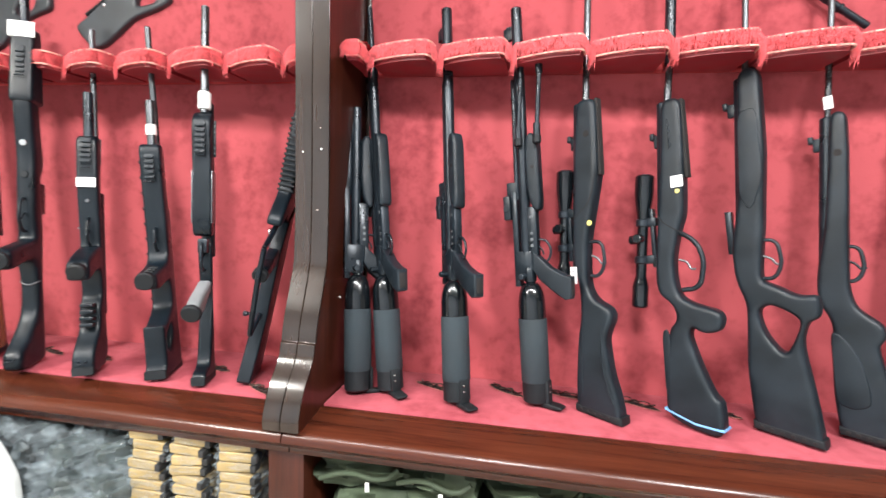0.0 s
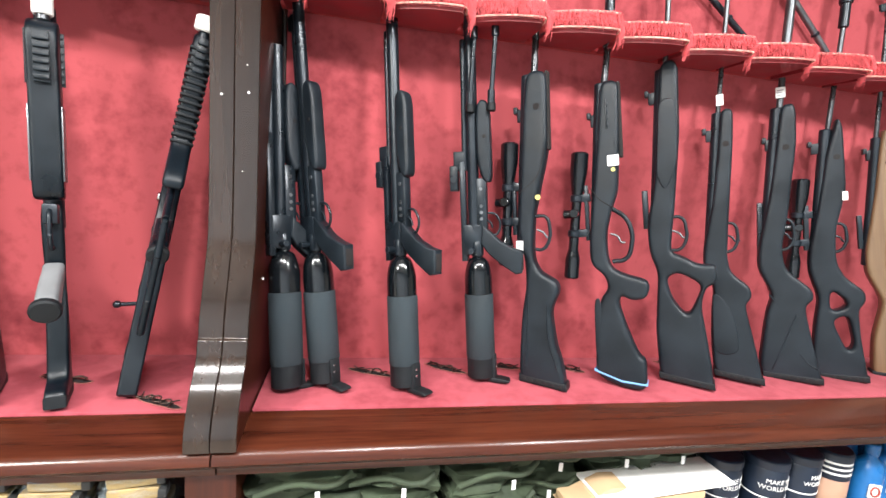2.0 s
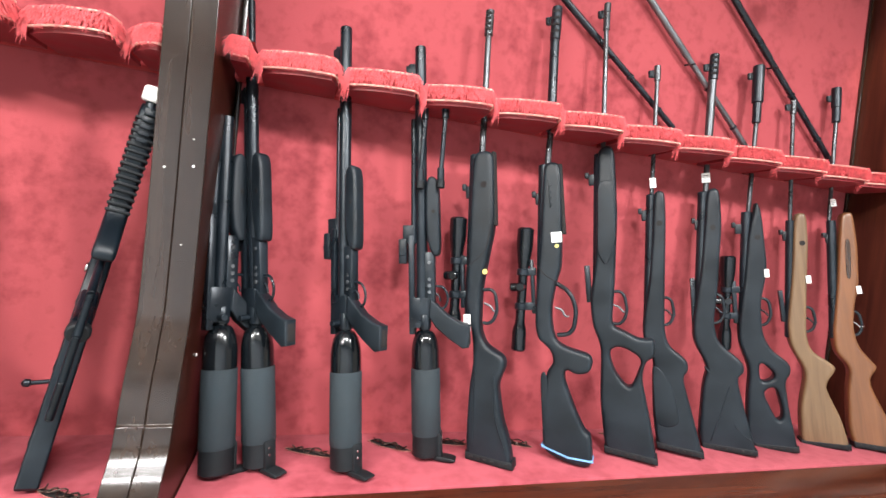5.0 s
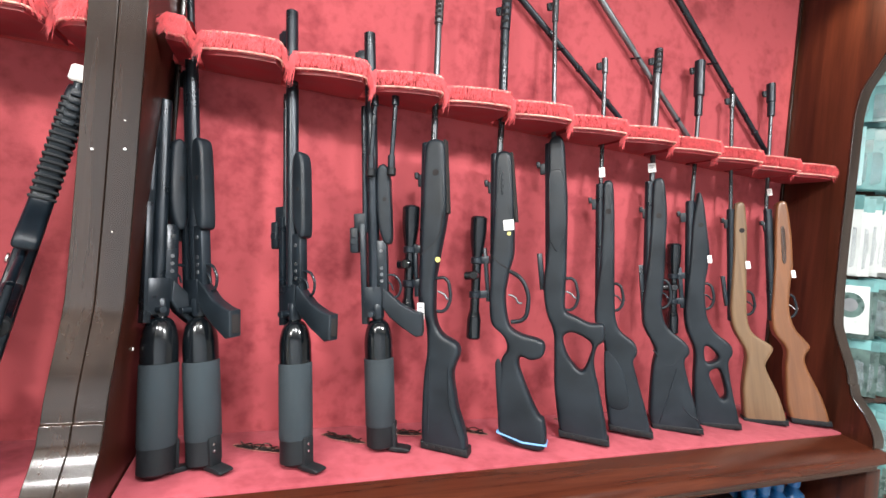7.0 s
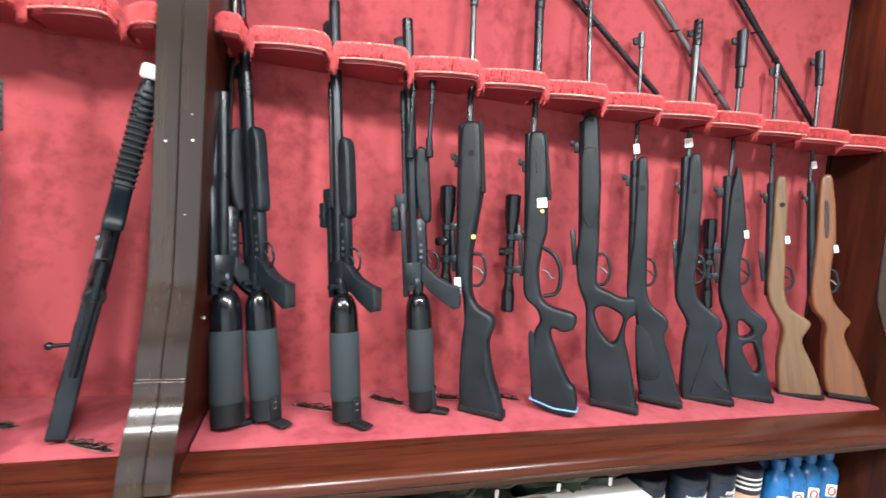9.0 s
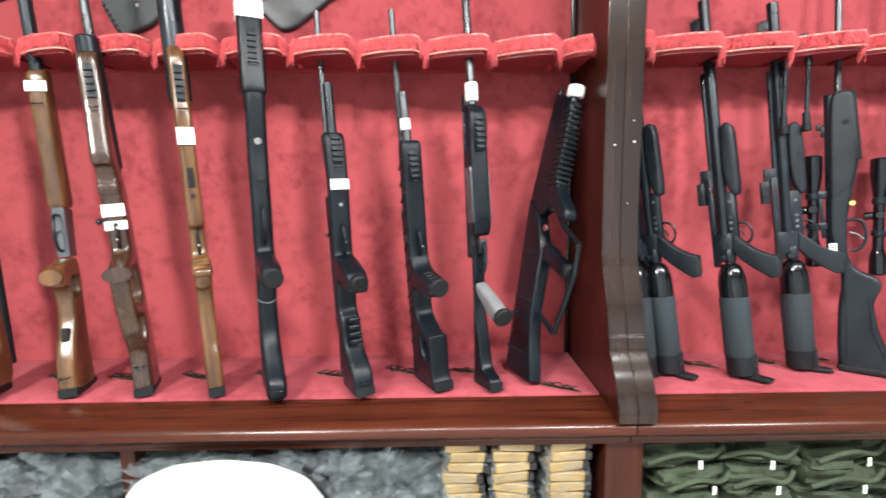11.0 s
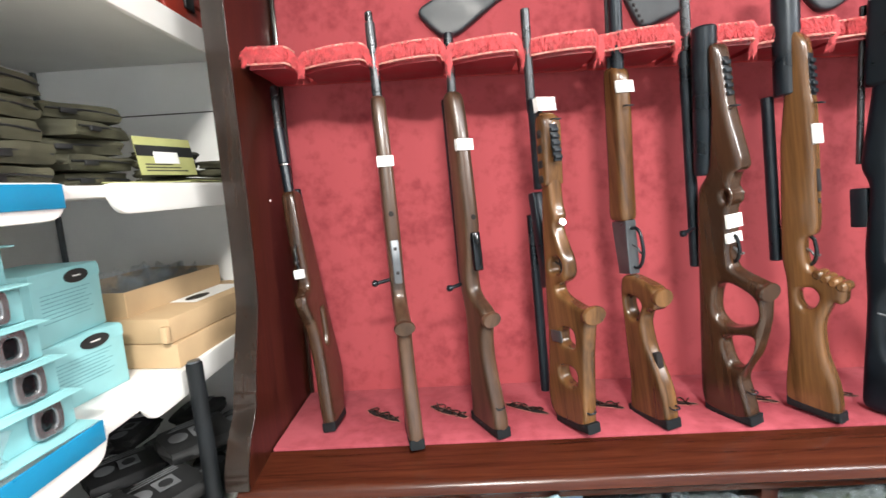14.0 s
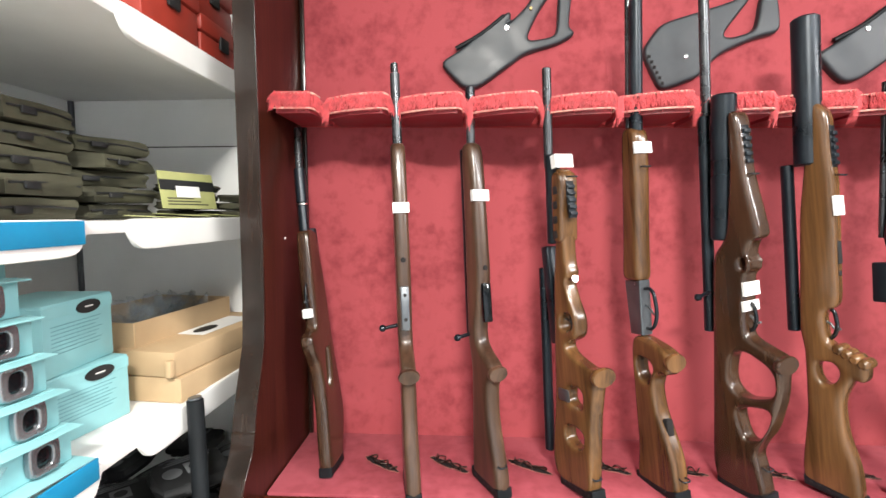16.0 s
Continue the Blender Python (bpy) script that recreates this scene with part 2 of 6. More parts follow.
def thing(name, bm, material, label, category, group="", m=None):
    ob = link_mesh(name, bm, material)
    if m is not None:
        ob.matrix_world = PLACE[0] @ m
    return tagged(ob, label, category, group)


def structure(name, bm, material, label, category="structure"):
    return tagged(link_mesh(name, bm, material), label, category, kind="structure")


def group_of(name, label, category, m, group=""):
    ob = new(name)
    ob.empty_display_size = 0.05
    ob.matrix_world = PLACE[0] @ m
    return tagged(ob, label, category, group)


def put_box(bm, x0, x1, y0, y1, z0, z1, bevel=0.0, m=None):
    made = bmesh.ops.create_cube(bm, size=1.0)["verts"]
    bmesh.ops.scale(bm, vec=(x1 - x0, y1 - y0, z1 - z0), verts=made)
    bmesh.ops.translate(bm, vec=((x0 + x1) / 2, (y0 + y1) / 2, (z0 + z1) / 2), verts=made)
    if bevel:
        edges = list({e for v in made for e in v.link_edges})
        made = bmesh.ops.bevel(bm, geom=edges, offset=bevel, segments=2, affect="EDGES", profile=0.5)["verts"]
    if m is not None:
        bmesh.ops.transform(bm, matrix=m, verts=list({v for v in made}))
    return bm


def box(x0, x1, y0, y1, z0, z1, bevel=0.0):
    return put_box(bmesh.new(), x0, x1, y0, y1, z0, z1, bevel)


def put_tube(bm, a, b, r0, r1=None, seg=18, cap=True):
    """A round bar from a to b, with softened ends."""
    a, b, r1 = Vector(a), Vector(b), r0 if r1 is None else r1
    way = b - a
    length = way.length
    turn = way.to_track_quat("Z", "Y").to_matrix()
    soft = min(0.15 * r0, 0.15 * r1, length * 0.2)
    rings = []
    for z, r in ((0, r0 - soft), (soft, r0), (length - soft, r1), (length, r1 - soft)):
        rings.append([bm.verts.new(a + turn @ Vector((r * math.cos(k * math.tau / seg), r * math.sin(k * math.tau / seg), z))) for k in range(seg)])
    for p, q in zip(rings, rings[1:]):
        for k in range(seg):
            bm.faces.new((p[k], p[(k + 1) % seg], q[(k + 1) % seg], q[k]))
    if cap:
        bm.faces.new(rings[0][::-1]), bm.faces.new(rings[-1])
    return bm


def tube(a, b, r0, r1=None, seg=18):
    return put_tube(bmesh.new(), a, b, r0, r1, seg)


def put_lathe(bm, profile, m, seg=24):
    """Turned shape: (radius, height) pairs round the local z axis of m."""
    rings = [[bm.verts.new(m @ Vector((r * math.cos(k * math.tau / seg), r * math.sin(k * math.tau / seg), z))) for k in range(seg)] for r, z in profile]
    for p, q in zip(rings, rings[1:]):
        for k in range(seg):
            bm.faces.new((p[k], p[(k + 1) % seg], q[(k + 1) % seg], q[k]))
    bm.faces.new(rings[0][::-1]), bm.faces.new(rings[-1])
    return bm


def rounded(pts, rounds=3, cut=0.22):
    """Cuts the corners of a closed outline again and again, so that it runs in soft curves."""
    for _ in range(rounds):
        out = []
        for (xa, za), (xb, zb) in zip(pts, pts[1:] + pts[:1]):
            c = min(cut, 0.014 / max(math.hypot(xb - xa, zb - za), 1e-6))
            out += [(xa + (xb - xa) * c, za + (zb - za) * c), (xb + (xa - xb) * c, zb + (za - zb) * c)]
        pts = out
    return pts


def slab(outline, holes=(), half=0.02, bevel=0.012, smooth=True):
    """A sawn and rounded board: outline in (x, z), thickness along y, rounded over its edges."""
    cu = bpy.data.curves.new("outline", "CURVE")
    cu.dimensions, cu.fill_mode, cu.extrude = "2D", "BOTH", max(half - bevel, 0.0005)
    cu.bevel_depth, cu.offset, cu.bevel_resolution, cu.resolution_u = bevel, -bevel, 3, 3
    for pts in (outline, *holes):
        pts = rounded(pts) if smooth else pts
        sp = cu.splines.new("POLY")
        sp.points.add(len(pts) - 1)
        for p, (x, z) in zip(sp.points, pts):
            p.co = (x, z, 0, 1)
        sp.use_cyclic_u = True
    ob = bpy.data.objects.new("outline", cu)
    me = bpy.data.meshes.new_from_object(ob)
    bpy.data.objects.remove(ob)
    bpy.data.curves.remove(cu)
    bm = bmesh.new()
    bm.from_mesh(me)
    bmesh.ops.remove_doubles(bm, verts=bm.verts, dist=0.00005)
    bm.to_mesh(me)
    bm.free()
    me.transform(Matrix(((1, 0, 0, 0), (0, 0, -1, 0), (0, 1, 0, 0), (0, 0, 0, 1))))
    return me


def wire(points, r, closed=False, seg=3):
    """A bent round wire through the points."""
    cu = bpy.data.curves.new("wire", "CURVE")
    cu.dimensions, cu.bevel_depth, cu.bevel_resolution, cu.resolution_u, cu.use_fill_caps = "3D", r, seg, 6, True
    sp = cu.splines.new("BEZIER")
    sp.bezier_points.add(len(points) - 1)
    for bp, co in zip(sp.bezier_points, points):
        bp.co = co
        bp.handle_left_type = bp.handle_right_type = "AUTO"
    sp.use_cyclic_u = closed
    ob = bpy.data.objects.new("wire", cu)
    me = bpy.data.meshes.new_from_object(ob)
    bpy.data.objects.remove(ob)
    bpy.data.curves.remove(cu)
    return me


def extrude_x(section, x0, x1, bevel=0.0):
    """A moulding with the section (y, z) from x0 to x1."""
    bm = bmesh.new()
    a = [bm.verts.new((x0, y, z)) for y, z in section]
    b = [bm.verts.new((x1, y, z)) for y, z in section]
    n = len(section)
    for k in range(n):
        bm.faces.new((a[k], a[(k + 1) % n], b[(k + 1) % n], b[k]))
    bm.faces.new(a[::-1]), bm.faces.new(b)
    return bm


# ---- the room ----
X0, X1, Y0, YB, ZT = -4.3, 3.6, -2.6, 1.222, 2.9
structure("floor", box(X0, X1, Y0, 2.2, -0.1, 0.0), FLOORM, "beige shop floor tiles under the gun racks", "floor")
structure("ceiling", box(X0, X1, Y0, 2.2, ZT, ZT + 0.1), CEIL, "white painted shop ceiling with assumed tube lights", "ceiling")
structure("wall_north", box(X0, X1, 1.95, 2.2, 0, ZT), WALLP, "pale painted wall behind the racks", "wall")
# The south wall is out of view and works as a pale blue reflector.
structure("wall_south", box(X0, X1, Y0 - 0.15, Y0, 0, ZT), REFLECTOR, "unseen wall across the shop, tinted pale blue for cool reflections", "wall")
structure("wall_west", box(X0 - 0.15, X0, Y0, 2.2, 0, ZT), ROOMP, "pale painted side wall of the shop", "wall")
structure("wall_east", box(X1, X1 + 0.15, Y0, 2.2, 0, ZT), ROOMP, "pale painted side wall of the shop", "wall")
# Fixtures for the assumed lamps, all out of view.
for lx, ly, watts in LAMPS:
    fit = group_of("assumed_ceiling_light", "assumed tube light in the ceiling, out of view", "ceiling light", pose(lx, ly, ZT), "ceiling lights")
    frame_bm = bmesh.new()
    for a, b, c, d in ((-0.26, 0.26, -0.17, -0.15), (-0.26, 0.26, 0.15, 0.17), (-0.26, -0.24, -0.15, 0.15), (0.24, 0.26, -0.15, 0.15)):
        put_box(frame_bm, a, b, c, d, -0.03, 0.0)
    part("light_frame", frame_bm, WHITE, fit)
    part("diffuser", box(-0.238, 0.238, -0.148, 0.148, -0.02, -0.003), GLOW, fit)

# ---- the rack ----
ZL, YF = 1.01, 0.924
PROFILE = [(0.812, 0.992), (0.812, 1.030), (0.845, 1.090), (0.882, 1.130), (0.888, 1.165), (0.893, 1.168), (0.897, 1.205), (0.925, 1.275), (0.952, 1.350), (0.957, 1.55), (0.953, 1.90), (0.953, 2.04), (0.942, 2.12), (0.90, 2.19), (0.865, 2.26), (0.855, 2.62)]


def side_board(x0, x1, name, label, back=0.0, straight=False):
    """An upright board with a waved front edge; a darker edge strip covers its front."""
    bm = bmesh.new()
    fine = []
    for (ya, za), (yb, zb) in zip(PROFILE, PROFILE[1:]):
        for k in range(4):
            t = k / 4
            fine.append((ya + (yb - ya) * t, za + (zb - za) * t))
    fine.append(PROFILE[-1])
    sm = list(fine)
    for _ in range(3):
        sm = [sm[0]] + [((a[0] + 2 * b[0] + c[0]) / 4, b[1]) for a, b, c in zip(sm, sm[1:], sm[2:])] + [sm[-1]]
    sm = [(0.953 + back if straight and z > 1.9 else y + back, z) for y, z in sm]
    section = [(y + 0.006, z) for y, z in sm] + [(YB + 0.02, 2.62), (YB + 0.02, 0.992)]
    structure(name, extrude_x(section, x0, x1), MAHOG, label, "rack panel")
    strip = [(y, z) for y, z in sm] + [(y + 0.0055, z) for y, z in reversed(sm)]
    ob = link_mesh("edge_strip", extrude_x(strip, x0 - 0.0015, x1 + 0.0015), EDGE)
    bev = ob.modifiers.new("soft", "BEVEL")
    bev.width, bev.segments, bev.limit_method = 0.002, 2, "ANGLE"
    return tagged(ob, "dark polished edge strip with a waved outline", "trim", kind="structure")


side_board(-2.786, -2.740, "rack_panel_west", "dark mahogany end panel with a waved front", 0.0, True)
side_board(-0.541, -0.502, "rack_panel_middle_a", "dark mahogany divider panel with a waved front")
side_board(-0.498, -0.459, "rack_panel_middle_b", "dark mahogany divider panel beside another divider")
side_board(1.53, 1.575, "rack_panel_east", "dark mahogany end panel with a waved front, warmly lit at the top", 0.038)
BAYS = [(-2.738, -0.543, "west"), (-0.457, 1.528, "east")]
FASCIA = [(YF + 0.010, ZL - 0.006), (0.830, 0.990), (0.823, 0.986), (0.816, 0.978), (0.815, 0.966), (0.829, 0.956), (0.836, 0.951), (0.845, 0.946), (0.852, 0.936), (0.852, 0.925), (YF + 0.010, 0.925)]
BACK = {"west": 1.222, "east": 1.200}
for bx0, bx1, side in BAYS:
    YB = BACK[side]
    structure("back_panel_" + side, box(bx0, bx1, YB, YB + 0.02, 0.9, 2.62), RED, "red crushed velvet back panel of the gun rack", "back panel")
    structure("ledge_" + side, box(bx0, bx1, YF + 0.012, YB, ZL - 0.025, ZL, 0.004), REDSEAT, "red velvet covered ledge for rifle butts", "ledge")
    structure("ledge_fascia_" + side, extrude_x(FASCIA, bx0 - 0.03 if side == "west" else -0.4985, -0.5015 if side == "west" else bx1 + 0.03), MAHOGX, "polished mahogany nosing in front of the velvet ledge", "fascia")
    structure("rack_top_" + side, box(bx0, bx1, 0.87, YB + 0.02, 2.62, 2.65), MAHOGX, "dark mahogany top of the gun rack", "rack top")
    for cx in (bx0 + 0.007, bx1 - 0.007):
        structure("corner_trim", box(cx - 0.006, cx + 0.006, YB - 0.010, YB - 0.0005, ZL + 0.001, 2.615, 0.003), EDGE, "slim dark wooden corner bead", "trim")
    # lower cabinet
    structure("cabinet_back_" + side, box(bx0, bx1, YB, YB + 0.02, 0.0, 0.898), MAHOG, "dark wooden back of the lower cabinet", "cabinet back")
    structure("cabinet_shelf_" + side, box(bx0, bx1, 0.87, YB, 0.60, 0.625), MAHOGX, "dark wooden shelf inside the lower cabinet", "cabinet shelf")
    structure("cabinet_base_" + side, box(bx0, bx1, 0.87, YB, 0.0, 0.10), MAHOGX, "dark wooden plinth of the lower cabinet", "plinth")
YB = 1.222
for px, half in ((-2.778, 0.036), (-0.510, 0.044), (1.553, 0.036)):
    structure("cabinet_upright", box(px - half, px + half, 0.856, YB + 0.02, 0.0, 0.924, 0.003), MAHOG, "dark mahogany upright of the lower cabinet", "cabinet upright")
structure("cabinet_upright", box(-1.683, -1.648, 0.875, YB, 0.625, 0.924, 0.003), MAHOG, "dark wooden partition inside the lower cabinet", "cabinet upright")

# rail with scalloped, fringed cushions
NOTCH = {"west": [-2.629 + 0.1666 * k for k in range(13)], "east": [-0.403 + 0.1755 * k for k in range(12)]}


def cushion(x0, x1, z0, lean, seed, yf, first=False):
    rnd = random.Random(seed)
    c, w = (x0 + x1) / 2, (x1 - x0) / 2 - 0.009
    ob = group_of("rail_cushion", "red velvet scalloped rail cushion with frayed fringe and cord", "cushion", pose(c, 0, z0, 0, lean, 0), "cushions on the rails")
    def lip(u):
        """Front line of the lobe: deep at its first end, bulging near the other."""
        return yf + (0.0 if first else 0.050) * (max(0, 1 - u) / 2) ** 2.2 + 0.045 * max(0.0, (u - 0.78) / 0.22) ** 2.2

    front = []
    n = 26
    for k in range(n + 1):
        u = -1 + 2 * k / n
        front.append((u * w, lip(u)))
    ring = front + [(w, 1.165), (-w, 1.165)]
    bm = bmesh.new()
    lev = []
    for z, grow in ((0.0, -0.004), (0.004, 0.0), (0.017, 0.004), (0.027, 0.001), (0.034, -0.006), (0.040, -0.018), (0.043, -0.036)):
        row = []
        for x, y in ring:
            back = y > 1.16
            row.append(bm.verts.new((x * (1 + grow / w), y - (0 if back else grow), z)))
        lev.append(row)
    m = len(ring)
    for p, q in zip(lev, lev[1:]):
        for k in range(m):
            bm.faces.new((p[k], p[(k + 1) % m], q[(k + 1) % m], q[k]))
    bm.faces.new(lev[0][::-1]), bm.faces.new(lev[-1])
    part("pad", bm, REDPAD, ob)
    # Board added under the pad, coloured dark for its shaded underside.
    bm = bmesh.new()
    low = [bm.verts.new((x * 0.985, y + 0.004, -0.0105)) for x, y in ring]
    top = [bm.verts.new((x * 0.985, y + 0.004, -0.0015)) for x, y in ring]
    for k in range(m):
        bm.faces.new((low[k], low[(k + 1) % m], top[(k + 1) % m], top[k]))
    bm.faces.new(low[::-1]), bm.faces.new(top)
    part("under_board", bm, REDSHADE, ob, "added board under the pad, darkened red for underside shade")
    part("cord", wire([(x * 1.01, y - 0.005, -0.001) for x, y in front[::2]], 0.0022), CORD, ob, "pale gold braided cord")
    part("cord", wire([(x * 1.0, y - 0.001, 0.033) for x, y in front[::2]], 0.0024), CORD, ob, "pale gold braided cord")
    bm = bmesh.new()
    for _ in range(720):
        u = rnd.uniform(-1, 1)
        if rnd.random() < 0.3:
            u = math.copysign(1 - abs(rnd.gauss(0, 0.06)), u)
        x, y = u * w, lip(min(1, max(-1, u))) - 0.004
        z, ln = rnd.uniform(0.014, 0.037), rnd.uniform(0.013, 0.027)
        side = rnd.gauss(0, 0.0025) + (0.006 * u if abs(u) > 0.9 else 0)
        out = rnd.uniform(0.001, 0.009)
        drop = ln * (rnd.uniform(1.2, 2.4) if u < -0.9 and not first else 1.3 if u > 0.92 else 1.0)
        a = 0.0007
        v = [bm.verts.new(p) for p in ((x - a, y, z), (x + a, y, z), (x + a + side, y - out, z - drop * 0.6), (x - a + side, y - out, z - drop * 0.6), (x + side * 1.7, y - out * 0.8, z - drop))]
        bm.faces.new(v[:4]), bm.faces.new((v[3], v[2], v[4]))
    tagged(part("fringe", bm, FRINGE, ob, "frayed bright red fringe threads"), kind="stuff")
    return ob


for bx0, bx1, side in BAYS:
    YB = BACK[side]
    zr, yf = (1.846, 1.010) if side == "west" else (1.838, 1.020)
    slope = 0.012 if side == "west" else 0.004
    board = box(bx0, bx1, 1.166, YB - 0.001, zr - 0.004, zr + 0.034, 0.003)
    for v in board.verts:
        v.co.z += slope * ((bx0 + bx1) / 2 - v.co.x)
    structure("rail_board_" + side, board, REDPAD, "red covered rail board fixed to the velvet back", "rail")
    xs = [bx0 + 0.004] + NOTCH[side] + [bx1 - 0.004]
    xs = [x for x in xs if bx0 <= x <= bx1]
    for k, (a, b) in enumerate(zip(xs, xs[1:])):
        if b - a > 0.035:
            cushion(a, b, zr + slope * ((bx0 + bx1) / 2 - (a + b) / 2) + random.uniform(-0.002, 0.002), random.uniform(-1.2, 1.2), k + len(side) * 50, yf, k == 0)


# ---- rifles ----
def rifle(name, label, base, up, az, group):
    """An empty at the butt: local z runs up the barrel, local x points to the underside of the gun."""
    w = Vector(up).normalized()
    u = Vector((math.cos(radians(az)), -math.sin(radians(az)), 0))
    u = (u - w * u.dot(w)).normalized()
    v = w.cross(u)
    m = Matrix(((u.x, v.x, w.x, base[0]), (u.y, v.y, w.y, base[1]), (u.z, v.z, w.z, base[2] + 0.006), (0, 0, 0, 1)))
    if group == WEST:
        spot = west(*base) @ Vector(base)
        m = Matrix.Translation((spot.x, spot.y, ZL + 0.008)) @ (TURN_W @ m.to_3x3() * SIZE_W).to_4x4()
    return group_of(name, label, "rifle", m, group)


def soften(ob, voxel=0.0032, rounds=9):
    """Rounds a sawn part over, as carved or moulded stocks are."""
    rm = ob.modifiers.new("even", "REMESH")
    rm.mode, rm.voxel_size, rm.use_smooth_shade = "VOXEL", voxel, True
    sm = ob.modifiers.new("carve", "SMOOTH")
    sm.factor, sm.iterations = 0.5, rounds
    return ob


def barrels(gun, rows):
    """Each row: x and z of the upper end, x and z of the lower end, radius."""
    for k, (xa, za, xb, zb, r) in enumerate(rows):
        part("barrel" if k == 0 else "barrel_section", tube((xb, 0, zb), (xa, 0, za), r), BARREL if r < 0.0118 and za > 0.75 else STEEL, gun)


def muzzle_slots(gun, xa, za, xb, zb, r):
    """Slotted brake: dark blocks stand for the shaded cuts round the muzzle."""
    for k in range(4):
        t = 0.18 + 0.2 * k
        x, z = xa + (xb - xa) * t, za + (zb - za) * t
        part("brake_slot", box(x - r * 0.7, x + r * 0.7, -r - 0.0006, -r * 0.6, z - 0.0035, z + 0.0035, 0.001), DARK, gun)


def trigger_set(gun, x, z, size=0.040, material=POLY, blade=GREYST):
    s = size
    guard = wire([(x - 0.012, 0, z + s), (x + s * 0.36, 0, z + s * 0.93), (x + s * 0.58, 0, z + s * 0.3), (x + s * 0.50, 0, z - s * 0.55), (x + s * 0.12, 0, z - s), (x - 0.012, 0, z - s)], 0.0042)
    part("trigger_guard", guard, material, gun)
    part("trigger", wire([(x - 0.008, 0, z + 0.008), (x + 0.008, 0, z), (x + 0.018, 0, z - 0.012), (x + 0.027, 0, z - 0.010)], 0.0026), blade, gun, "bright metal trigger")


def butt_pad(gun, toe, heel, half, thick=0.018, material=RUBBER):
    (xa, za), (xb, zb) = toe, heel
    part("butt_pad", slab([(xa + 0.001, za), (xa + 0.0005, za + thick), (xb - 0.001, zb + thick), (xb - 0.001, zb)], (), half + 0.001, 0.004, False), material, gun, "black ribbed rubber butt pad")
    for k in range(6):
        t = 0.12 + 0.15 * k
        x, z = xa + (xb - xa) * t, za + (zb - za) * t + thick * 0.5
        # Dark block for the shade in a pad slot.
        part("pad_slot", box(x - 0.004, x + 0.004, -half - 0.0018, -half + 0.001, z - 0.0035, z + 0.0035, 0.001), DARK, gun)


def sight(gun, x, z, back=0.014):
    """A small open sight on the upper side."""
    bm = bmesh.new()
    put_box(bm, x - back, x + 0.006, -0.006, 0.006, z - 0.018, z + 0.012, 0.002)
    put_box(bm, x - back - 0.008, x - back + 0.002, -0.009, 0.009, z + 0.002, z + 0.018, 0.002)
    part("sight", bm, POLY, gun)


def front_sight(gun, x, z, r):
    bm = bmesh.new()
    put_box(bm, x - r - 0.012, x - r + 0.002, -0.003, 0.003, z - 0.012, z + 0.010, 0.001)
    put_tube(bm, (x - r - 0.010, 0, z - 0.009), (x - r - 0.010, 0, z + 0.009), 0.006, seg=12)
    part("front_sight", bm, POLY, gun)


def side_tag(gun, x, z, w, h, half, material=PAPER, tilt=0):
    tag = part("price_tag", box(x - w / 2, x + w / 2, -half - 0.0022, -half - 0.0006, z - h / 2, z + h / 2), material, gun, "small white paper price tag")
    for k in range(3):
        part("tag_print", box(x - w * 0.38, x + w * (0.3 - 0.12 * k), -half - 0.0026, -half - 0.0023, z + h * (0.22 - 0.24 * k) - h * 0.04, z + h * (0.22 - 0.24 * k) + h * 0.04), INK, tag)


def band_tag(gun, x, z, h, half, depth=0.03):
    """A paper tag folded round the underside."""
    bm = bmesh.new()
    put_box(bm, x - depth, x + 0.0012, -half - 0.0015, -half - 0.0002, z - h / 2, z + h / 2)
    put_box(bm, x + 0.0002, x + 0.0016, -half - 0.0015, half + 0.0015, z - h / 2, z + h / 2)
    tag = part("price_tag", bm, PAPER, gun, "white paper price band folded round")
    for k in range(2):
        part("tag_print", box(x + 0.0017, x + 0.0021, -half * 0.7, half * (0.6 - 0.5 * k), z + h * (0.1 - 0.22 * k) - 0.0012, z + h * (0.1 - 0.22 * k) + 0.0012), INK, tag)


def cheek_panel(gun, pts, half):
    """A raised panel on the camera-side face of a stock."""
    me = slab(pts, (), 0.003, 0.0025)
    me.transform(Matrix.Translation((0, -half - 0.0002, 0)))
    part("cheek_panel", me, POLY, gun)


def groove(gun, pts, half, material=DARK, r=0.0011):
    part("groove_line", wire([(x, -half + 0.0004, z) for x, z in pts], r), material, gun)


def rail_strip(gun, x, z0, z1, step=0.014, deep=0.008, half=0.011, material=POLY):
    """A toothed accessory rail."""
    rail = part("accessory_rail", box(x - deep * 0.5, x, -half, half, z0, z1, 0.001), material, gun)
    z = z0 + step * 0.3
    while z < z1 - step * 0.5:
        part("rail_tooth", box(x - 0.001, x + deep * 0.6, -half * 0.95, half * 0.95, z, z + step * 0.55, 0.001), material, rail)
        z += step


